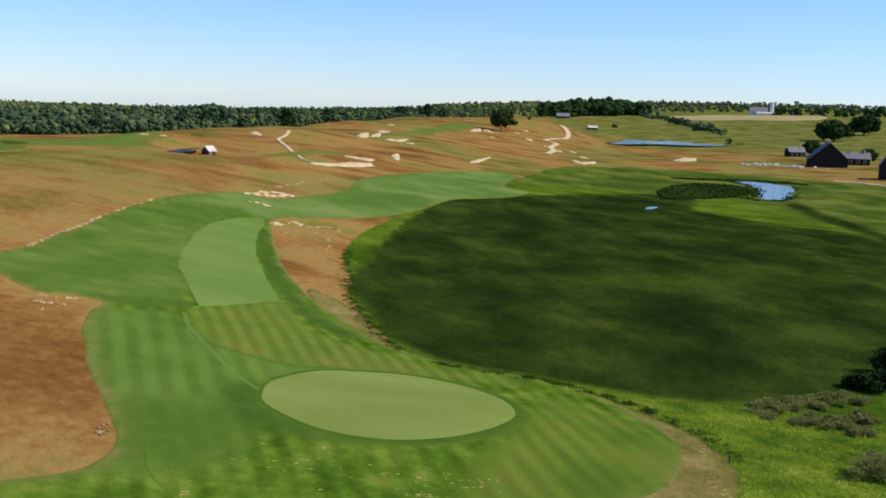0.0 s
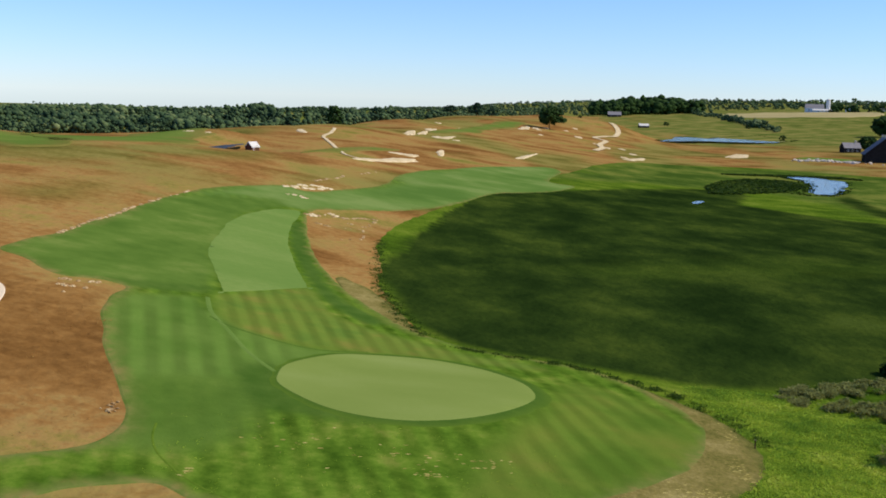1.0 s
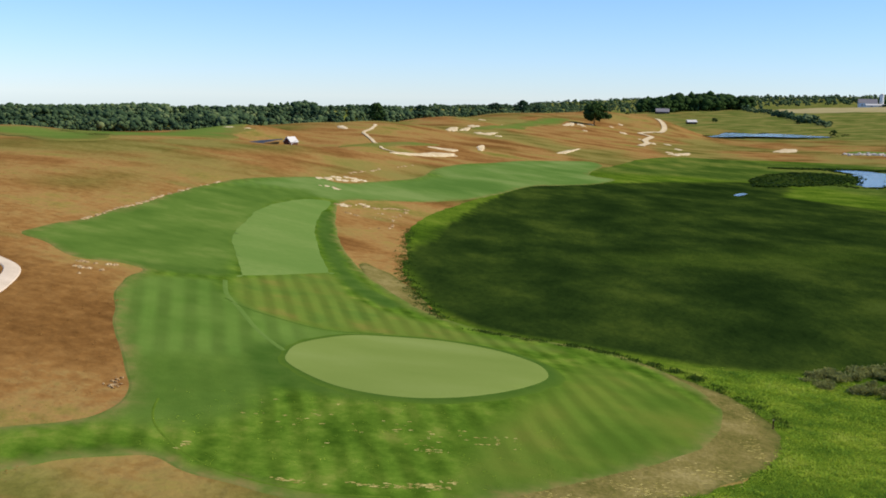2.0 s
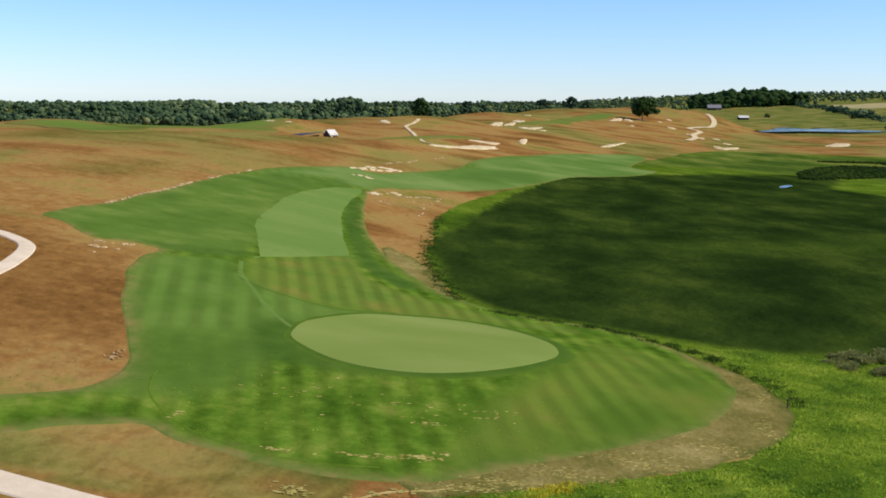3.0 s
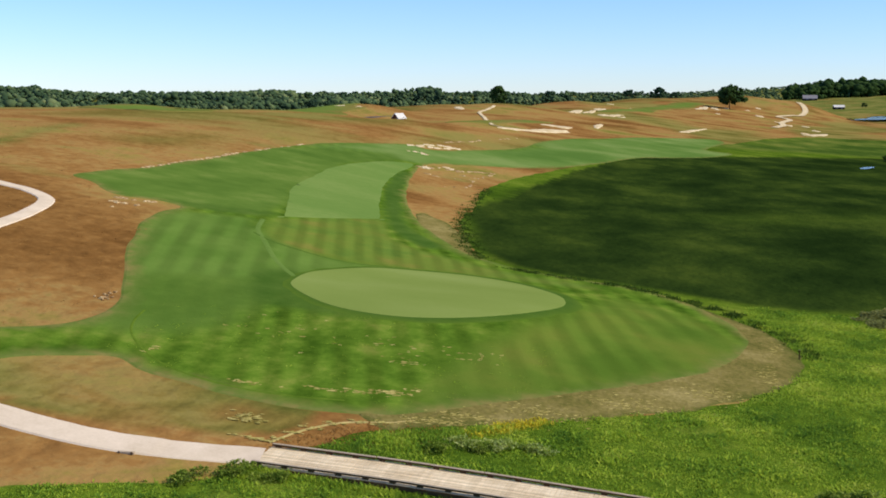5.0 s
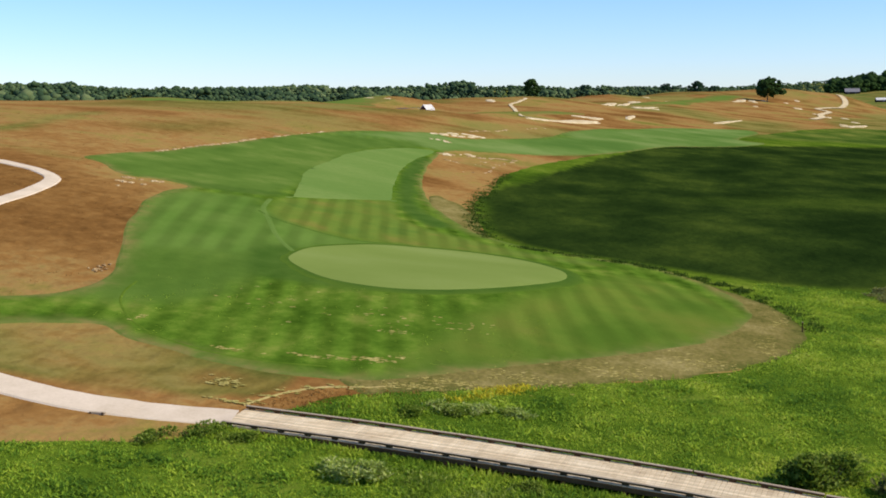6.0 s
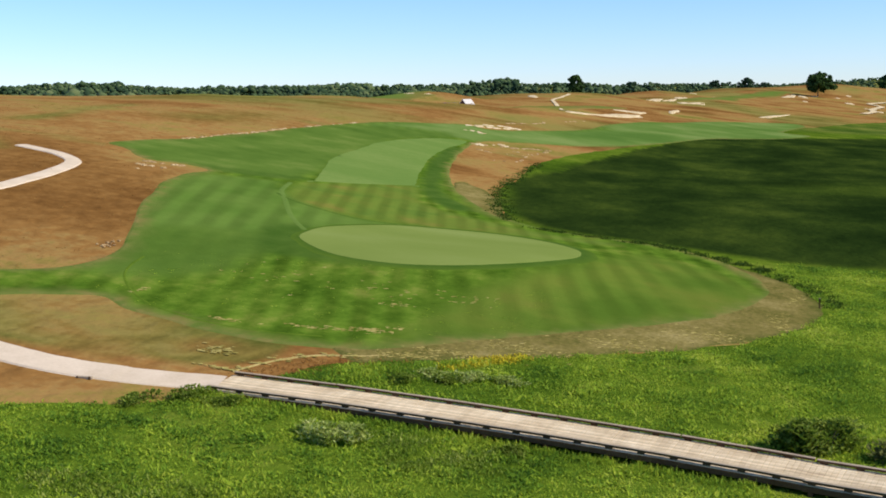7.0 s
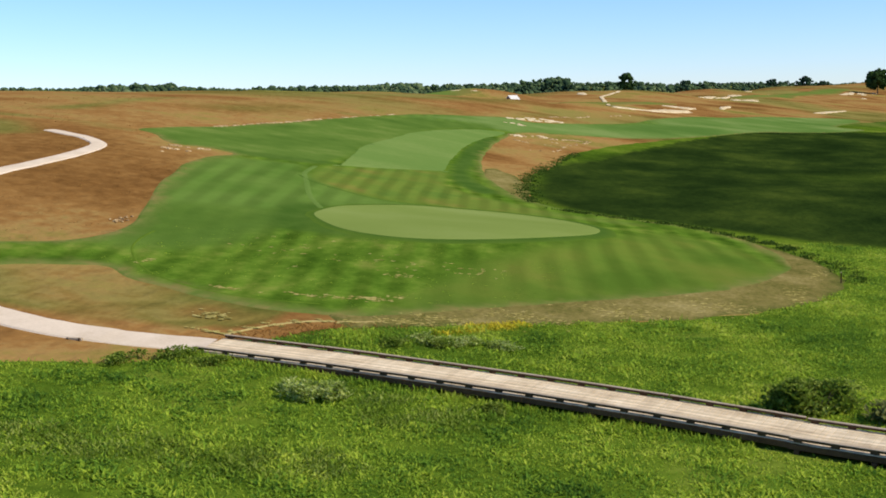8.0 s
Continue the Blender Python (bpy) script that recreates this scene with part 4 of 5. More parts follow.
LENGTH = float(np.hypot(*np.diff(BRIDGE, axis=0).T).sum()) - 0.5
HALF = 1.85
boardwalk = thing("boardwalk", pose(0, 0, 0), "low boardwalk of weathered grey planks with raised timber kerbs", "boardwalk")


def along(name, s, m_local, mesh, mat=None):
    x, y, z, a = bridge_at(s)
    ob = new(name, mesh)
    ob.matrix_world = pose(x, y, z, 0, 2.862 if x < 36 else 0.458, math.degrees(a)) @ m_local
    ob.parent = boardwalk
    return ob


def box_mesh(name, dx, dy, dz, mat, bevel=0.0):
    bm = box(bmesh.new(), -dx / 2, dx / 2, -dy / 2, dy / 2, -dz / 2, dz / 2, bevel)
    me = bpy.data.meshes.new(name)
    bm.to_mesh(me)
    bm.free()
    me.materials.append(mat)
    return me


BAY = 1.78
blk = box_mesh("kerb_block", 0.38, 0.20, 0.11, M_TIMBER)
pile_m = box_mesh("pile", 0.26, 0.26, 2.4, M_TIMBER)
cap_m = box_mesh("cap_beam", 0.25, HALF * 2 + 0.1, 0.3, M_TIMBER, 0.01)
s = 0.5
k = 0
while s < LENGTH:
    for side in (-1, 1):
        along("kerb_block", s, pose(0, side * (HALF - 0.13), 0.055), blk)
    if k % 2 == 0:
        along("cap_beam", s, pose(0, 0, -0.52), cap_m)
        for side in (-1, 1):
            along("pile", s, pose(0, side * (HALF - 0.35), -1.85), pile_m)
    s += BAY
    k += 1
# dark body paints the rail's shaded sides, an added pale board its lit top
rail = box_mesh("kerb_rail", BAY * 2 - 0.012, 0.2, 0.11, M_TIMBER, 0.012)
rail_lit_top = box_mesh("rail_lit_top", BAY * 2 - 0.012, 0.21, 0.035, M_KERB, 0.008)
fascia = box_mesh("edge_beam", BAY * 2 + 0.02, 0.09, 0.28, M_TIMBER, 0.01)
s = BAY + 0.1
while s < LENGTH - BAY:
    for side in (-1, 1):
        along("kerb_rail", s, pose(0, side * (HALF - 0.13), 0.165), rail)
        along("rail_lit_top", s, pose(0, side * (HALF - 0.13), 0.2385), rail_lit_top)
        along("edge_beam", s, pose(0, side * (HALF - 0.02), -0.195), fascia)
    s += BAY * 2

# bunkers and bare sand
SAND_SPOTS = ([(-53.7, 642), (-55.5, 698), (-51, 702), (-47.4, 652), (-48.3, 606)], [(-46.4, 654), (-47.2, 704), (-43.8, 726), (-42.1, 675)], [(-47.2, 741), (-43.9, 756), (-38.9, 743), (-43, 730)],
              [(-32.3, 649), (-26, 676), (-22.6, 712), (-23.6, 654), (-28.9, 640)], [(-23.8, 497), (-21.1, 504), (-18.4, 463), (-21.1, 455)], [(25.1, 923), (30, 960), (36.6, 970), (32.2, 920)],
              [(-123.8, 373), (-120.8, 381), (-116.6, 380), (-118.8, 374)], [(-117.8, 365), (-116.7, 369), (-115.6, 365)], [(-114.1, 373), (-112.4, 380), (-110.8, 378)],
              [(-47.9, 356), (-41.3, 395), (-33.4, 417), (-26.9, 416), (-35.5, 388), (-44.1, 352)], [(-41.5, 428), (-34.6, 435), (-27.8, 442), (-31.6, 428)],
              [(16.4, 532), (28.8, 602), (32.1, 615), (22.1, 544)], [(98.9, 717), (114.9, 752), (114, 732), (100.4, 703)], [(199, 865), (217.9, 925), (232, 930), (218, 872)],
              [(-98.6, 505), (-98.6, 518), (-92.1, 497), (-95, 495)])
for pts in SAND_SPOTS:
    o = closed_curve(pts, 8)
    far = np.hypot(*o.mean(0)) > 300
    c = o.mean(0)
    rag = (0.3, 0.09) if far else (0.9, 0.5)
    o = c + (o - c) * (1 + 0.6 * np.array([noise.noise((q[0] * rag[0], q[1] * rag[1], 2.0)) for q in o]))[:, None]
    o = c + (o - c) * (0.82 if far else 1.0)
    drape("sand_bunker", o, M_SAND, 0.4 if far else 0.14, "pale ragged sand bunker in the fescue", "bunker")
# ragged sand scrapes by the fairway
for line, n, big in (([(-47, 224), (-43.5, 230), (-39, 242)], 14, 1.25), ([(-45.8, 206), (-43, 208), (-40, 205)], 6, 0.9), ([(-34.5, 181), (-32, 190), (-29, 187)], 8, 1.1), ([(-49.0, 222), (-47, 230), (-43.0, 240), (-38, 240)], 16, 1.0), ([(-46.5, 206), (-42, 208.5), (-39.5, 204)], 5, 0.7), ([(-36.3, 179), (-33.0, 184), (-28, 187)], 10, 0.8), ([(-28, 186), (-25, 192), (-21, 196), (-22, 179), (-27, 180)], 34, 0.55), ([(-33, 170), (-28, 168), (-22, 175), (-20, 160), (-26, 150)], 26, 0.3), ([(-46, 250), (-42, 285), (-34, 325)], 26, 0.8),
                     ([(-60.0, 95.5), (-61.4, 110), (-61.4, 124), (-62.4, 144), (-61.6, 175)], 64, 0.5), ([(-47.4, 63.0), (-44, 64.5), (-42.0, 66.6)], 9, 0.35), ([(-44, 57), (-42.5, 61), (-46, 60)], 9, 0.3)):
    p = np.array(line, float)
    for k in range(n):
        f = rng.random() * (len(p) - 1)
        c = p[int(f)] + (p[int(f) + 1] - p[int(f)]) * (f % 1) + rng.normal(0, big * 0.35, 2)
        size = big * rng.uniform(0.3, 1.0) ** 1.5
        q = np.linspace(0, 2 * np.pi, 22, False)
        rad = size * np.clip(1 + 1.1 * np.array([noise.noise((c[0] + math.cos(e) * 2.3, c[1] + math.sin(e) * 2.3, k)) for e in q]), 0.25, 2)
        drape("sand_scrape", c + np.stack([rad * np.cos(q) * 0.7, rad * np.sin(q) * 1.7], 1), M_SAND if big > 0.85 else M_SCRAPE, 0.12, "ragged pale sand scrape at the turf edge", "bunker")
far_hill = np.array([(-50, 570), (60, 600), (110, 720), (150, 1050), (60, 1100), (-40, 900), (-90, 640)])
for c in scatter(22, far_hill):
    size = rng.uniform(0.8, 2.2)
    q = np.linspace(0, 2 * np.pi, 20, False)
    rad = size * (1 + 0.7 * np.array([noise.noise((c[0] + math.cos(e) * 1.5, c[1] + math.sin(e) * 1.5, 9)) for e in q]))
    drape("sand_scrape", c + np.stack([rad * np.cos(q) * 1.4, rad * np.sin(q) * 4.0], 1), M_SAND, 0.35, "small pale sand scrape on the brown hill", "bunker")
ribbon("sand_track", [(128, 1130), (130.4, 1096), (128.7, 1056), (121.6, 1020), (111.9, 1007), (98, 972), (103, 960), (105.9, 944), (93.9, 871), (92.1, 826), (81.6, 771)], 5, M_SAND, 0.5, "pale winding sand track over the hill", "track")
ribbon("sand_track", [(-84.3, 543), (-80.3, 505), (-81, 484), (-74.9, 457), (-70.1, 438), (-60, 396), (-51, 366), (-46, 360)], 1.7, M_SAND, 0.3, "pale winding sand track over the hill", "track")
ribbon("trail", [(-1.0, 0.8), (0.3, 3.8), (2.5, 6.3), (5.4, 7.5), (7.0, 8.6)], 0.16, M_STRAW, 0.05, "narrow worn straw-coloured trail", "trail", 0.05)
# ponds
REEDS = []
for pts, rag in (([(-92, 290), (-99, 325), (-94, 359), (-91.5, 356), (-90.5, 330), (-87, 295)], 2), ([(160, 494), (174, 521), (186, 560), (191, 585), (193.7, 617), (189.4, 642), (205.6, 647), (216.3, 621), (218.8, 600), (197.7, 538), (181.5, 500), (173, 493)], 3),
                 ([(87.5, 377), (90.8, 387), (93, 388.5), (94, 385.5), (91, 378.5), (89, 375.5)], 0.7), ([(172, 1085), (196, 1150), (225, 1270), (250, 1230), (272, 1271), (326, 1325), (346, 1235), (337, 1186), (288, 1131), (233, 1132), (197, 1099)], 4)):
    o = closed_curve(pts, 8, rag, 0.09)
    REEDS.append(o)
    drape("pond", o, M_WATER if o[0, 0] > 0 else M_WATER_DARK, 0, "still blue pond water among reeds", "pond", flat=float(heights(o[:, 0], o[:, 1]).mean()) + 0.35)


REEDBEDS = ([(115, 500), (135, 560), (160, 604), (184, 606), (186, 580), (178, 540), (157, 500), (125, 462), (108, 448)],
            [(150, 636), (169, 650), (197, 662), (233, 660), (240, 636), (233, 640), (205, 650), (190, 646)])
c = np.vstack([o[::1] + rng.normal(0, 2.0, o.shape) for o in (REEDS[1], REEDS[3]) for _ in range(4)] + [scatter(1800, np.array(q)) for q in REEDBEDS])
c = np.column_stack([c, heights(c[:, 0], c[:, 1]) + 0.5])
bed = np.arange(len(c)) >= len(c) - 3600
v, f = clumps(c, np.where(bed, rng.uniform(0.5, 1.2, len(c)), rng.uniform(0.3, 0.9, len(c))), ICO1, 0.3, 0.4)
tagged(new("pond_reeds", fast_mesh("pond_reeds", v, f, M_SEDGE)), "dark reeds round the ponds", "reeds", kind="stuff")
ribbon("lodge_lane", [(275, 690), (289.3, 672.4), (300, 640), (330, 600)], 3, M_PATH, 0.3, "pale lane before the lodge", "path", 0.3)
drape("crop_field", closed_curve([(502, 2262), (793, 2311), (693, 2040), (461, 2030)], 8, 6, 0.01), M_CROP, 1.2, "pale strip of crop stubble", "field")

# ---- buildings ----
def house(name, m, w, d, wall_h, roof_h, wall_mat, roof_mat, label, windows=(), chimney=None, eave=0.5, door=None):
    """A gabled house with its ridge along x: walls, roof with eaves, windows with frames, chimney."""
    t = thing(name, m, label, "house")
    bm = bmesh.new()
    x, y = w / 2, d / 2
    prof = [(-y, -2.0), (y, -2.0), (y, wall_h), (0, wall_h + roof_h), (-y, wall_h)]
    a = [bm.verts.new((-x, p, q)) for p, q in prof]
    b = [bm.verts.new((x, p, q)) for p, q in prof]
    bm.faces.new(a[::-1])
    bm.faces.new(b)
    for k in range(5):
        bm.faces.new((a[k], a[(k + 1) % 5], b[(k + 1) % 5], b[k]))
    part("wall", bm, wall_mat, t)
    bm = bmesh.new()
    th = 0.3
    sl = roof_h / y
    ys, xe = y + eave, x + eave
    for sgn in (-1, 1):
        q = [(-xe, 0, wall_h + roof_h + 0.02), (xe, 0, wall_h + roof_h + 0.02), (xe, sgn * ys, wall_h - sl * eave + 0.02), (-xe, sgn * ys, wall_h - sl * eave + 0.02)]
        lo = [bm.verts.new(p) for p in q]
        hi = [bm.verts.new((p[0], p[1], p[2] + th)) for p in q]
        bm.faces.new(lo)
        bm.faces.new(hi)
        for k in range(4):
            bm.faces.new((lo[k], lo[(k + 1) % 4], hi[(k + 1) % 4], hi[k]))
    bmesh.ops.recalc_face_normals(bm, faces=bm.faces)
    roof = part("roof", bm, roof_mat, t)
    for at in (chimney if isinstance(chimney, tuple) else (chimney,) if chimney else ()):
        part("chimney", box(bmesh.new(), at - 0.8, at + 0.8, -0.8, 0.8, wall_h, wall_h + roof_h + 2.4, 0.05), M_STONE, roof)
    for wx, wz, ww, wh in windows:
        win = part("window", box(bmesh.new(), wx - ww / 2, wx + ww / 2, -y - 0.06, -y + 0.02, wz, wz + wh), M_WALL_WHITE, t)
        part("pane", box(bmesh.new(), wx - ww / 2 + 0.15, wx + ww / 2 - 0.15, -y - 0.1, -y - 0.065, wz + 0.15, wz + wh - 0.15), M_GLASS, win)
    if door:
        part("door", box(bmesh.new(), door - 0.6, door + 0.6, -y - 0.08, -y + 0.02, -0.2, 2.1), M_TIMBER, t)
    return t


def bushes_at(places):
    for x, y, h, w in places:
        tree(x, y, h, w, M_LEAF_DARK, "small round dark tree in the field", 0.05, 40, "field trees", 0.2, False)


def on_land(x, y, turn=0, lift=0.0):
    return pose(x, y, height(x, y) + lift, 0, 0, turn)


house("lodge", on_land(324, 850, 78), 26, 30, 7, 13, M_WALL_DARK, M_ROOF_DARK, "large dark-stained gabled lodge with steep roof", [(-9, 3, 2.4, 3), (-3, 3, 2.4, 3), (3, 3, 2.4, 3), (9, 3, 2.4, 3)], (-8, 10), 1.2, 0.1)
house("lodge_wing", on_land(356, 878, -8), 26, 11, 6, 4.5, M_WALL_DARK, M_ROOF_GREY, "low lodge wing with grey roof and two chimneys", [(-9, 1.5, 2.5, 2.5), (-3, 1.5, 2.5, 2.5), (3, 1.5, 2.5, 2.5), (9, 1.5, 2.5, 2.5)], (-3, 9), 1.0)
house("cottage", on_land(341, 990, 12), 17, 9, 4.5, 4.5, M_WALL_DARK, M_ROOF_GREY, "small dark cottage with grey shingle roof", [(-5, 1, 1.8, 1.8), (0, 1, 1.8, 1.8), (5, 1, 1.8, 1.8)], 5)
house("dark_house", on_land(322, 716, 70), 16, 12, 10, 9, M_WALL_DARK, M_ROOF_DARK, "tall dark house with very steep gable", [(-4, 3, 1.6, 2.2), (4, 3, 1.6, 2.2)], None, 0.6)
house("barn", on_land(-88.3, 355, 62), 4.4, 3.4, 1.7, 1.7, M_REDBROWN, M_METAL, "small brown barn with pale metal roof beside a pond", [(-1.2, 0.5, 0.7, 0.7)], None, 0.25, 0.8)
house("shelter", on_land(219, 1560, 8), 14, 8, 3.2, 2.6, M_WALL_DARK, M_METAL, "low shelter with pale roof beside the reeds", [(-3, 1, 1.5, 1.5), (3, 1, 1.5, 1.5)])
house("farm_barn", on_land(690, 2370, -10), 38, 18, 9, 8, M_WALL_WHITE, M_ROOF_GREY, "long white farm barn with grey roof", [(-12, 3, 3, 3), (-4, 3, 3, 3), (4, 3, 3, 3), (12, 3, 3, 3)], None, 0.6)
house("farm_shed", on_land(700, 2345, -10), 40, 10, 4, 3, M_WALL_WHITE, M_METAL, "low white farm shed with pale roof", [(-8, 1, 3, 2), (8, 1, 3, 2)])
house("farmhouse", on_land(775, 2400, 5), 16, 11, 5, 4, M_WALL_WHITE, M_METAL, "white farmhouse among trees", [(-4, 2, 1.5, 2), (4, 2, 1.5, 2)])
house("farmhouse", on_land(850, 2420, 20), 14, 10, 5, 4, M_WALL_WHITE, M_ROOF_GREY, "white farmhouse among trees", [(-4, 2, 1.5, 2), (4, 2, 1.5, 2)])
house("grey_barn", on_land(235, 2140, 0), 26, 14, 4, 6, M_WALL_DARK, M_ROOF_GREY, "grey-roofed barn at the foot of a wood", [(-6, 1, 2, 2), (6, 1, 2, 2)])
silo = thing("silo", on_land(722, 2380), "tall pale concrete silo with domed cap", "silo")
bm = bmesh.new()
bmesh.ops.create_cone(bm, cap_ends=True, segments=20, radius1=4.2, radius2=4.2, depth=27, matrix=Matrix.Translation((0, 0, 12)))
part("shaft", bm, M_WALL_WHITE, silo)
bm = bmesh.new()
bmesh.ops.create_uvsphere(bm, u_segments=20, v_segments=8, radius=4.3, matrix=Matrix.Translation((0, 0, 25.5)) @ Matrix.Diagonal((1, 1, 0.7, 1)))
part("cap", bm, M_METAL, silo)

drape("lawn", closed_curve([(262, 885), (285, 905), (305, 880), (310, 850), (290, 858), (272, 868)], 8, 2, 0.1), M_FAR_TURF, 0.3, "pale green lawn before the lodge", "lawn")
# rubble by the lodge and along the cut edges of the fairway
def rubble(name, line, n, spread, size, mat, label):
    p = np.array(line, float)
    t = rng.random(n) * (len(p) - 1)
    i = t.astype(int)
    q = p[i] + (p[i + 1] - p[i]) * (t - i)[:, None] + rng.normal(0, spread, (n, 2))
    c = np.column_stack([q, heights(q[:, 0], q[:, 1]) + size * 0.2])
    v, f = clumps(c, rng.uniform(0.4, 1.2, n) ** 2 * size, ICO1, 0.2, 0.55)
    return tagged(new(name, fast_mesh(name, v, f, mat)), label, "rubble", kind="stuff")


rubble("lodge_rubble", [(262, 850), (275, 858), (290, 846), (305, 830)], 120, 6, 1.5, M_STONE, "pale boulders strewn before the lodge")
rubble("slope_rubble", [(-26.6, 24.4), (-26.9, 27.0)], 16, 0.35, 0.26, M_SCRAPE, "small heap of tan stones in the fescue")

# ---- trees ----
tree(55, 975, 20, 22, M_LEAF_DARK, "lone dark oak on the brown hilltop", 0.3, 80)
for x, y, h, w in ((478, 1287, 22, 40), (575, 1438, 26, 38), (360, 1000, 14, 16), (377, 900, 12, 14)):
    tree(x, y, h, w, M_LEAF_DARK, "broad dark tree near the lodge", 0.26, 90, "trees by the lodge")
tree(-99, 640, 13, 9.5, M_LEAF_DARK, "tall dark tree at the edge of the wood", 0.05, 110)


def wood(name, n, az, near, far, hmin, hmax, lumps, template, mat, label, clear=0.8, recede=0.0):
    """Woodland seen from afar: crowns of uneven clumps over a sector of land. near: pairs of azimuth and distance."""
    a = rng.uniform(az[0], az[1], n)
    d0 = np.interp(a, [q[0] for q in near], [q[1] for q in near])
    u = rng.random(n)
    d = d0 * (far / d0) ** u if far > 50 else d0 * (1 + u * far)
    x, y = 18 + d * np.sin(np.radians(a)), -68 + d * np.cos(np.radians(a))
    grove = np.array([noise.fractal((p * 0.012, q * 0.012, 1.0), 1.0, 2.0, 4) for p, q in zip(x, y)])
    ok = ~((grove < -0.25) & (rng.random(n) < clear))
    x, y, d, grove = x[ok], y[ok], d[ok], grove[ok]
    n = len(x)
    u = u[ok]
    tall = rng.uniform(hmin, hmax, n) * np.clip(1 + 0.5 * grove, 0.6, 1.4)
    if recede:
        tall *= 1 - recede * u
    if far > 50:
        tall *= np.clip(d / 1400, 0.75, 2.0)
    wide = tall * rng.uniform(0.85, 1.5, n)
    # random per tree; rear rows toned darker and bluer, hazy distance painted in
    tone = np.clip(rng.normal(0.56 - 0.25 * recede * u, 0.22, n), 0.1, 0.95)
    z = heights(x, y)
    m = n * lumps
    h = rng.uniform(0.22, 1.0, m)
    ang = rng.random(m) * 2 * np.pi
    prof = np.sqrt(np.clip(1 - ((h - 0.5) / 0.56) ** 2, 0.05, 1))
    r = np.sqrt(rng.random(m)) * prof * np.repeat(wide, lumps) * 0.42
    c = np.stack([np.repeat(x, lumps) + r * np.cos(ang), np.repeat(y, lumps) + r * np.sin(ang), np.repeat(z, lumps) + (h - 0.1) * np.repeat(tall, lumps)], 1)
    v, f = clumps(c, np.repeat(wide, lumps) * rng.uniform(0.14, 0.28, m), template, 0.16, 0.8)
    me = fast_mesh(name, v, f, mat, True)
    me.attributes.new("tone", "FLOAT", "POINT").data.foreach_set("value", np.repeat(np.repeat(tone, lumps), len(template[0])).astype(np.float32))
    return tagged(new(name, me), label, "wood", kind="stuff")


FOOT = list(zip(SLOPE_AZ, SLOPE_FOOT))
EDGE = [(-70, 720), (-34, 720), (-21, 800), (-16, 860), (-12.7, 900), (-7, 1250), (-3, 1600), (0, 1900), (4, 2200), (7, 2300), (11, 2650), (16, 2750), (26, 2600)]
wood("wood_edge", 7600, (-60, 2), FOOT, 0.26, 3.0, 8.2, 6, ICO1, M_LEAF_HAZE, "edge of mixed green broadleaf woodland", 0.4, 0.55)
wood("skyline_wood", 1500, (-52, -20), [(-52, 632), (-35, 640), (-20, 700)], 0.07, 3.6, 6.0, 7, ICO1, M_LEAF_HAZE, "green trees along the brow of the slope", 0.0)
wood("far_wood", 4800, (-60, 27), EDGE, 4500, 4.6, 5.8, 5, ICO1, M_LEAF_HAZE, "wide green woodland reaching to the horizon")
wood("hill_wood", 420, (4.5, 10), [(4.5, 2250), (10, 2420)], 0.15, 18, 28, 7, ICO1, M_LEAF_DARK, "dark wood on a low hill")
wood("thicket", 120, (9.5, 14), [(9.5, 2280), (11, 2050), (12, 1750), (14, 1430)], 0.06, 5, 10, 8, ICO1, M_LEAF_HAZE, "line of bushes across the fields")
wood("farm_trees", 60, (16, 26), [(16, 2480), (26, 2500)], 0.06, 10, 18, 10, ICO1, M_LEAF_DARK, "trees round the farm")
# larger trees that stand up over the brown hill
for a, d, h, w in ((-13.4, 760, 10, 11), (-12.4, 770, 11, 12), (-11.7, 755, 9.5, 10), (-14.8, 730, 8.5, 9), (-6.9, 1010, 12, 14), (-6.2, 1030, 10, 13), (-3.0, 1350, 14, 16), (-1.6, 1480, 16, 20), (-0.8, 1500, 13, 16), (-19.0, 650, 8, 9), (-18.2, 655, 7.5, 9)):
    tree(18 + d * math.sin(radians(a)), -68 + d * math.cos(radians(a)), h, w, M_LEAF_HAZE, "round green tree at the edge of the wood", 0.05, 60, "trees at the wood edge", 0.2, False)

bushes_at(((366, 1540, 6, 8), (330, 1200, 6.5, 8), (400, 1500, 5, 7), (150, 1900, 7, 9), (265, 1650, 6, 9)))

# ---- shrubs near the boardwalk ----
shrub(9.6, -7.2, 1.15, 4.4, M_SHRUB, "pale green leafy bush beside the boardwalk", 420, depth=2.6, leaf=0.075, mounds=9, reach=0.42, wide=(0.2, 0.38))
shrub(35.8, 0.6, 1.9, 5.4, M_BUSH, "large green bush beside the boardwalk", 900, depth=3.6, mounds=8, reach=0.36, wide=(0.25, 0.5))
shrub(39.5, 1.0, 1.3, 4.2, M_WILLOW, "grey-green bush beside the boardwalk", 600, depth=3)
for x, y, h, w in ((51.5, 41, 2.6, 4.5), (54.5, 43.5, 2.2, 5), (51.8, 62.4, 0.9, 4.5), (54.4, 59.8, 1.2, 4), (50.7, 68, 0.7, 5.5), (58, 64, 0.9, 5), (48, 67, 0.6, 4), (55, 70, 0.8, 6), (60, 72, 1.0, 6), (46, 63, 0.5, 3.5), (57, 58, 0.9, 3)):
    shrub(x, y, h, w, M_WILLOW, "grey-green willow shrub in the marsh", 380, "willow shrubs", leaf=0.10, mounds=10, reach=0.5, wide=(0.15, 0.4))
for x, y, h, w in ((65, 79, 2.2, 5), (68, 81, 2.6, 4), (73, 90, 6.5, 5)):
    shrub(x, y, h, w, M_LEAF_DARK, "dark bush in the marsh", 500, "dark bushes", leaf=0.16)
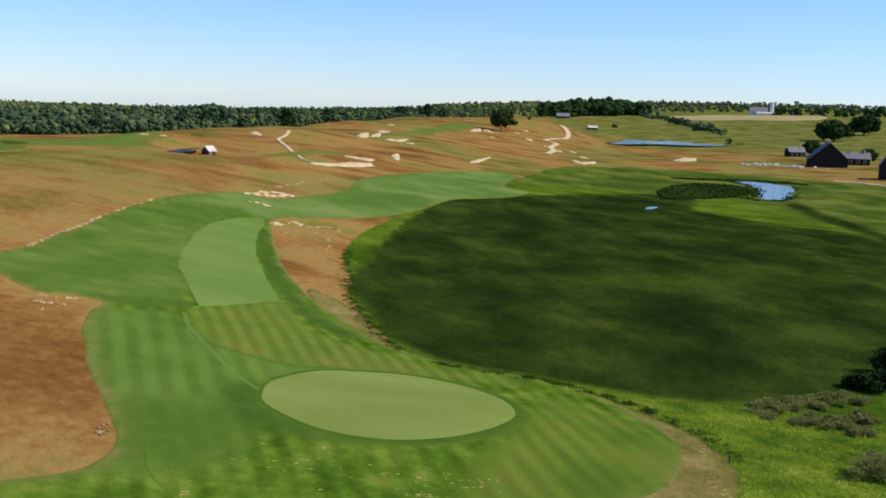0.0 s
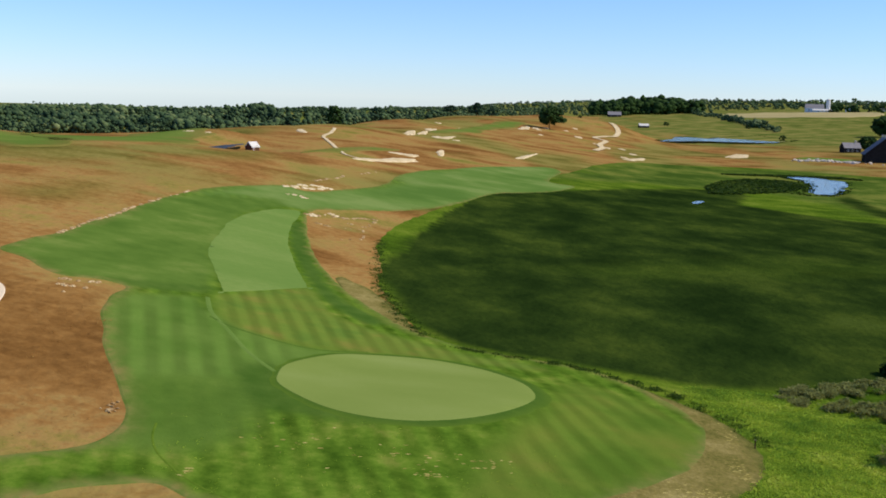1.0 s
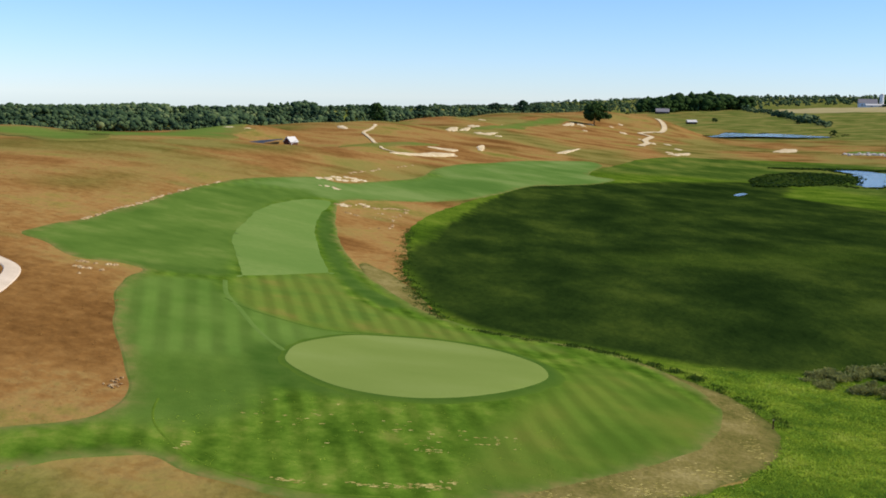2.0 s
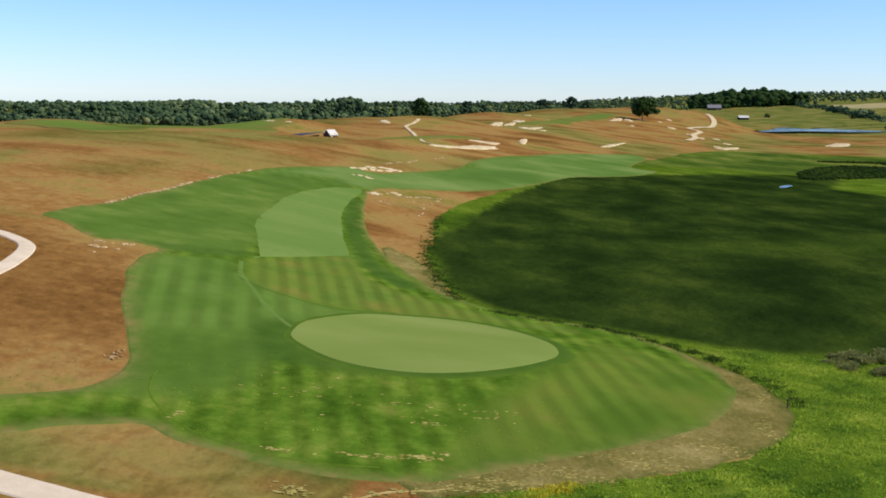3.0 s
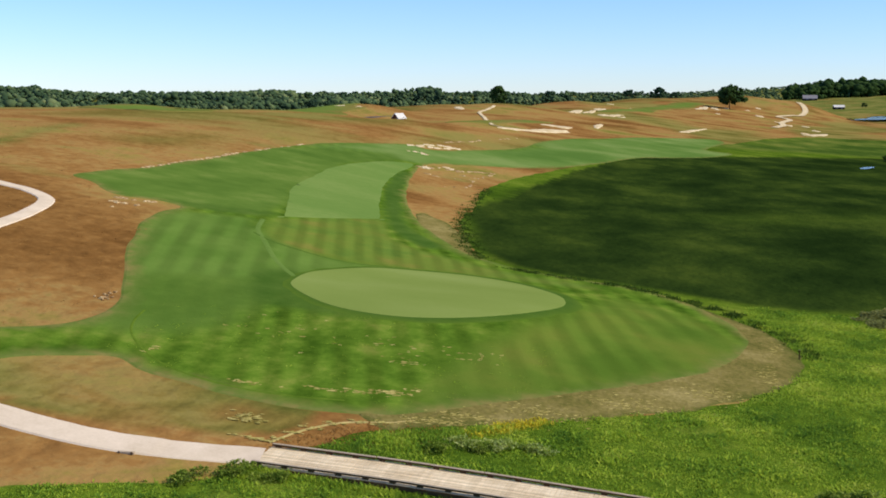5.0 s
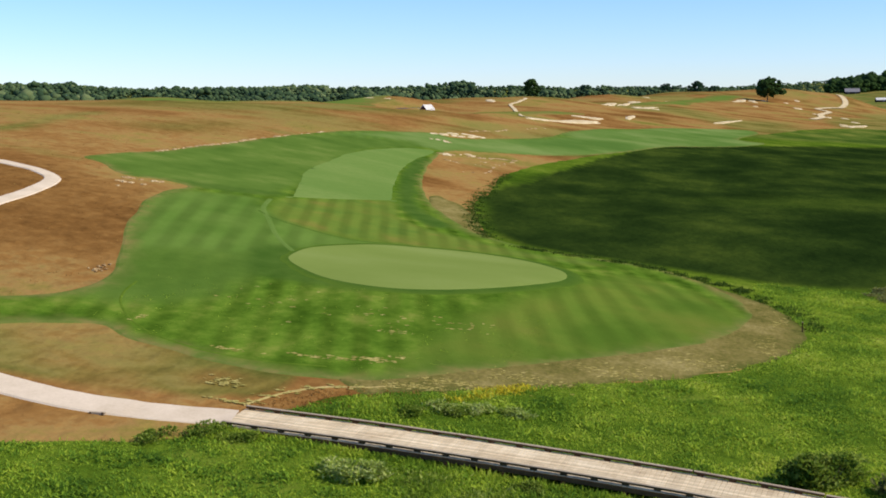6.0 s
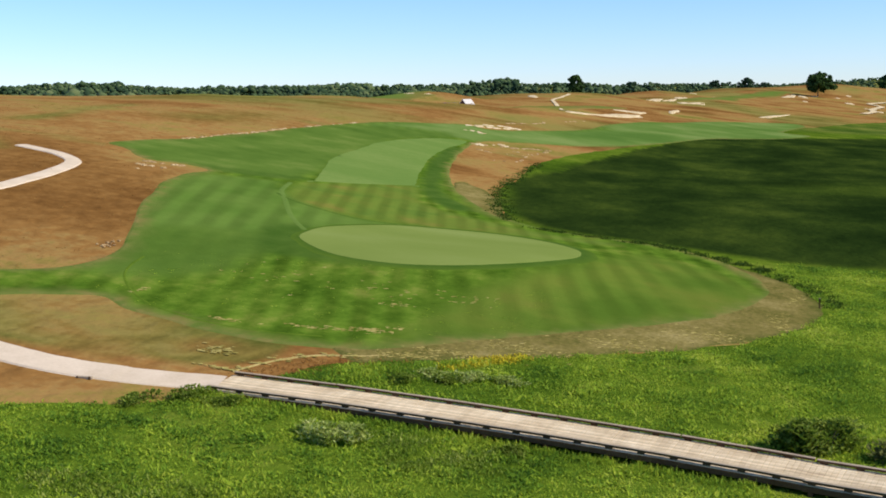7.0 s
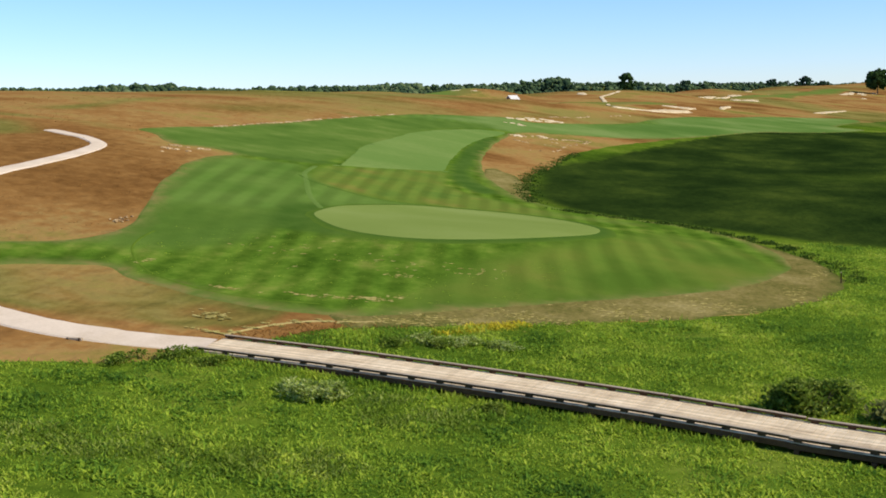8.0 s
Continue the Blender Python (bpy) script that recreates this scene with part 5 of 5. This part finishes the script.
for x, y, h, w in ((19.5, -5.6, 0.8, 2.0), (9.8, 4.0, 0.8, 2.2), (12.2, 4.6, 0.9, 2.4), (-1.2, -4.6, 1.0, 2.6), (-3.6, -6.6, 0.9, 2.6), (1.2, -4.3, 0.8, 2.2)):
    shrub(x, y, h * 0.6, w, M_BUSH, "low leafy green bush", 240, "low bushes", leaf=0.05)

for x, y, h, w in ((11.2, 5.2, 0.6, 2.4), (13.6, 5.6, 0.55, 2.6), (16.4, 6.6, 0.5, 2.4)):
    shrub(x, y, h, w, M_SHRUB, "clump of pale broad-leaved weeds", 220, "pale weeds", leaf=0.06)

edging = thing("timber_edging", on_land(-8.5, -4.55, 4), "short weathered timber edging beside the cart path", "edging")
part("beam", box(bmesh.new(), -0.55, 0.55, -0.1, 0.1, -0.05, 0.13, 0.015), M_KERB, edging)
for x in (-0.42, 0.42):
    part("stake", box(bmesh.new(), x - 0.05, x + 0.05, -0.17, -0.1, -0.25, 0.16, 0.008), M_TIMBER, edging)

post = thing("marker_post", on_land(36.4, 41.6), "short dark wooden marker post on the bank", "post")
part("post", box(bmesh.new(), -0.06, 0.06, -0.06, 0.06, -0.2, 0.95, 0.01), M_TIMBER, post)
part("post_cap", box(bmesh.new(), -0.075, 0.075, -0.075, 0.075, 0.95, 1.0, 0.01), M_KERB, post)

# ---- grass ----
curve_turf, curve_marsh, curve_bank = closed_curve(TURF_A + TURF_B, 6), closed_curve(MARSH, 6), closed_curve(BANK, 6)


def off_bridge(p):
    d = np.full(len(p), 1e9)
    for a in np.linspace(0, LENGTH, 90):
        x, y, _, _ = bridge_at(a)
        d = np.minimum(d, np.hypot(p[:, 0] - x, p[:, 1] - y))
    return (d > 2.0) & ~inside(p[:, 0], p[:, 1], curve_bank) & inside(p[:, 0], p[:, 1], curve_marsh)


MEADOW = np.array([(-34, -36), (46, -46), (62, -10), (66, 30), (66, 60), (48, 66), (33, 66), (32, 60), (38, 40), (30, 22), (6, 5), (-2, -6), (-16, -14)])
p = scatter(120000, MEADOW, off_bridge)
tall = np.array([noise.noise((x * 0.45, y * 0.45, 0.0)) + 0.6 * noise.noise((x * 1.3, y * 1.3, 4.0)) for x, y in p])
tufts("meadow_grass", p[tall > -0.55], 5, (0.06, 0.19), 0.040, 0.24, 2.0, M_BLADE, "dense lush green meadow herbs", "grass", size=np.clip(1.0 + 1.0 * tall[tall > -0.55], 0.5, 1.65))
p = scatter(900, MEADOW, off_bridge)
tufts("tall_herbs", p, 9, (0.25, 0.5), 0.026, 0.2, 0.8, M_BLADE, "scattered taller meadow herbs", "grass")
rim = np.array([(-1.0, 74.2), (-6.8, 92), (-10.7, 107), (-13.2, 130.5), (-16.6, 163.0)])
rim2 = np.array([(3, 70.5), (12.5, 69.3), (19.5, 68.6), (27.2, 63.4), (31, 59.6), (35.8, 51.8), (38, 42.6)])
for line, wide, thick in ((rim, 0.8, 1500), (rim2, 0.6, 1500)):
    t = rng.random(thick) * (len(line) - 1)
    i = t.astype(int)
    q = line[i] + (line[i + 1] - line[i]) * (t - i)[:, None] + rng.normal(0, wide, (thick, 2))
    q = q[np.array([noise.noise((a * 0.7, b * 0.7, 2.0)) for a, b in q]) > 0.0]
    tufts("reed_fringe", q, 6, (0.08, 0.34), 0.06, 0.3, 1.0, M_REED, "fringe of reeds along the bank", "reeds")
p = scatter(1600, np.array([(-45, -8), (-26, 3), (-24, 22), (-36, 50), (-44, 66), (-60, 74), (-62, 130), (-64, 200), (-110, 200), (-110, 60), (-70, 0)]), lambda q: ~inside(q[:, 0], q[:, 1], curve_turf))
tufts("fescue_grass", p, 5, (0.04, 0.12), 0.06, 0.5, 3.0, M_TUSSOCK, "dry rust-brown fescue tussocks", "grass")
def straw_mats(x, y, a, b, n, size, lift):
    """Flat ragged mats of dead grass, each a few hands wide, lying on the turf."""
    p = np.array([x, y]) + rng.normal(0, 0.55, (n, 2)) * np.array([a, b])
    z = heights(p[:, 0], p[:, 1]) + lift
    k = 9
    q = np.linspace(0, 2 * np.pi, k, False)
    r = size * rng.uniform(0.3, 1.3, (n, 1)) * rng.uniform(0.4, 1.3, (n, k))
    ring = np.stack([p[:, :1] + r * np.cos(q) * 1.9, p[:, 1:] + r * np.sin(q) * 0.8, z[:, None] + rng.uniform(-0.02, 0.005, (n, k))], 2)
    v = np.concatenate([ring, np.column_stack([p, z + 0.015])[:, None]], 1).reshape(-1, 3)
    f = np.array([(i, (i + 1) % k, k) for i in range(k)])[None] + (np.arange(n) * (k + 1))[:, None, None]
    tagged(new("straw_patch", fast_mesh("straw_patch", v, f.reshape(-1, 3), M_STRAWLEAF, True)), "patch of dry straw-coloured grass", "dry grass", kind="stuff")


for x, y, a, b, n in ((3.7, 13.4, 1.6, 0.5, 26), (1.4, 12.6, 1.2, 0.3, 9), (-0.6, 12.0, 1.5, 0.3, 10), (5.6, 14.6, 1.0, 0.3, 5), (-7.0, 10.9, 1.8, 0.25, 12), (-3.9, 4.3, 1.1, 0.8, 30), (-16.6, 14.6, 0.4, 0.8, 7), (-2.0, 1.0, 1.4, 0.25, 12), (3.2, 20.6, 1.3, 0.8, 9), (9.0, 25.0, 2.2, 1.6, 9), (2, 24, 5, 3, 12), (-9, 24, 5, 5, 12)):
    straw_mats(x, y, a, b, n * 2, 0.15, 0.085)
for x, y, a, b, n in ((8.6, 9.0, 2.4, 0.6, 130), (11, 10.8, 3.0, 0.7, 130), (15.5, 14, 3.5, 1.4, 150), (22, 18.6, 3.5, 1.8, 150), (28, 24.5, 2.6, 2.2, 120), (33, 33, 1.2, 3.4, 70), (34.3, 44, 0.9, 4.0, 40)):
    straw_mats(x, y, a, b, n, 0.10, 0.07)
for x, y in ((-0.8, 1.6), (-0.3, 3.0), (0.6, 4.4), (1.8, 5.7), (3.4, 6.8), (5.0, 7.4), (6.6, 8.3)):
    straw_mats(x, y, 0.9, 0.35, 16, 0.12, 0.07)
p = scatter(190, np.array([(10.5, 6.6), (11.5, 8.4), (13.4, 10.9), (15.6, 12.6), (16.6, 11.6), (13, 8)]))
tufts("yellow_flowers", p, 5, (0.1, 0.32), 0.04, 0.2, 1.5, M_FLOWER, "band of bright yellow wildflowers", "flowers")

p = scatter(350, np.array([(-1.0, 0.6), (2.5, 6.0), (5.5, 7.2), (10, 9.0), (13, 9.6), (10.5, 6.0), (6, 2.4), (2, 0.2)]))
tufts("fescue_grass", p, 6, (0.04, 0.12), 0.05, 0.3, 2.6, M_TUSSOCK, "dry rust-brown fescue tussocks", "grass")
p = scatter(420, np.array([(2.0, 0.4), (5.0, 4.6), (9, 7.6), (12, 8.6), (9.0, 4.0), (5, 1.0)]))
tufts("meadow_grass", p, 8, (0.12, 0.34), 0.035, 0.25, 1.3, M_BLADE, "green herbs among the dry grass", "grass")

# darker, taller growth in bands across the meadow
M_HERB = leaf_material("dark herb leaves", [(0.25, (0.10, 0.17, 0.014)), (0.5, (0.22, 0.31, 0.03)), (0.75, (0.42, 0.47, 0.10))], 0.3, 0.45)
for outline, n in (([(-2.7, -17.5), (1.7, -16.6), (7.7, -15.8), (13.4, -14.5), (17.8, -15.0), (15.1, -17.7), (8.6, -19.4), (3.0, -20.3), (0.2, -20.8)], 1500), ([(10.3, -5.5), (13.6, -5.0), (17.1, -5.5), (20.6, -6.5), (18.2, -10.3), (14.1, -10.7)], 700)):
    p = scatter(n, np.array(outline), off_bridge)
    p = p[np.array([noise.noise((x * 0.5, y * 0.9, 2.0)) for x, y in p]) > -0.05]
    tufts("dark_herbs", p, 7, (0.1, 0.3), 0.04, 0.35, 1.4, M_HERB, "band of darker tall marsh herbs", "grass")
# rank grass against the foot of the boardwalk
q = []
for k in range(420):
    x, y, _, a = bridge_at(rng.random() ** 1.4 * 34)
    d = HALF + 0.15 + abs(rng.normal(0, 0.35))
    q.append((x + math.sin(a) * d, y - math.cos(a) * d))
tufts("rank_grass", np.array(q), 14, (0.15, 0.45), 0.026, 0.25, 1.0, M_BLADE, "rank grass against the boardwalk", "grass")
# flecks of pale and yellow growth on the rough turf
p = scatter(900, np.array([(-22, 12), (-8, 10), (4, 10), (14, 18), (18, 30), (4, 32), (-12, 30), (-22, 26)]))
p = p[np.array([noise.noise((x * 0.4, y * 0.4, 6.0)) for x, y in p]) > 0.05]
tufts("turf_flecks", p, 4, (0.02, 0.06), 0.04, 0.2, 3.0, M_BLADE, "flecks of paler grass in the rough turf", "grass", 0.08)

# ---- planks, last ----
plank = box_mesh("plank", 0.27, HALF * 2 - 0.06, 0.06, M_PLANK, 0.008)
s = 0.15
while s < LENGTH:
    along("plank", s, pose(0, 0, -0.03 + rng.uniform(-0.006, 0.006), 0, rng.uniform(-0.4, 0.4)), plank)
    s += 0.28
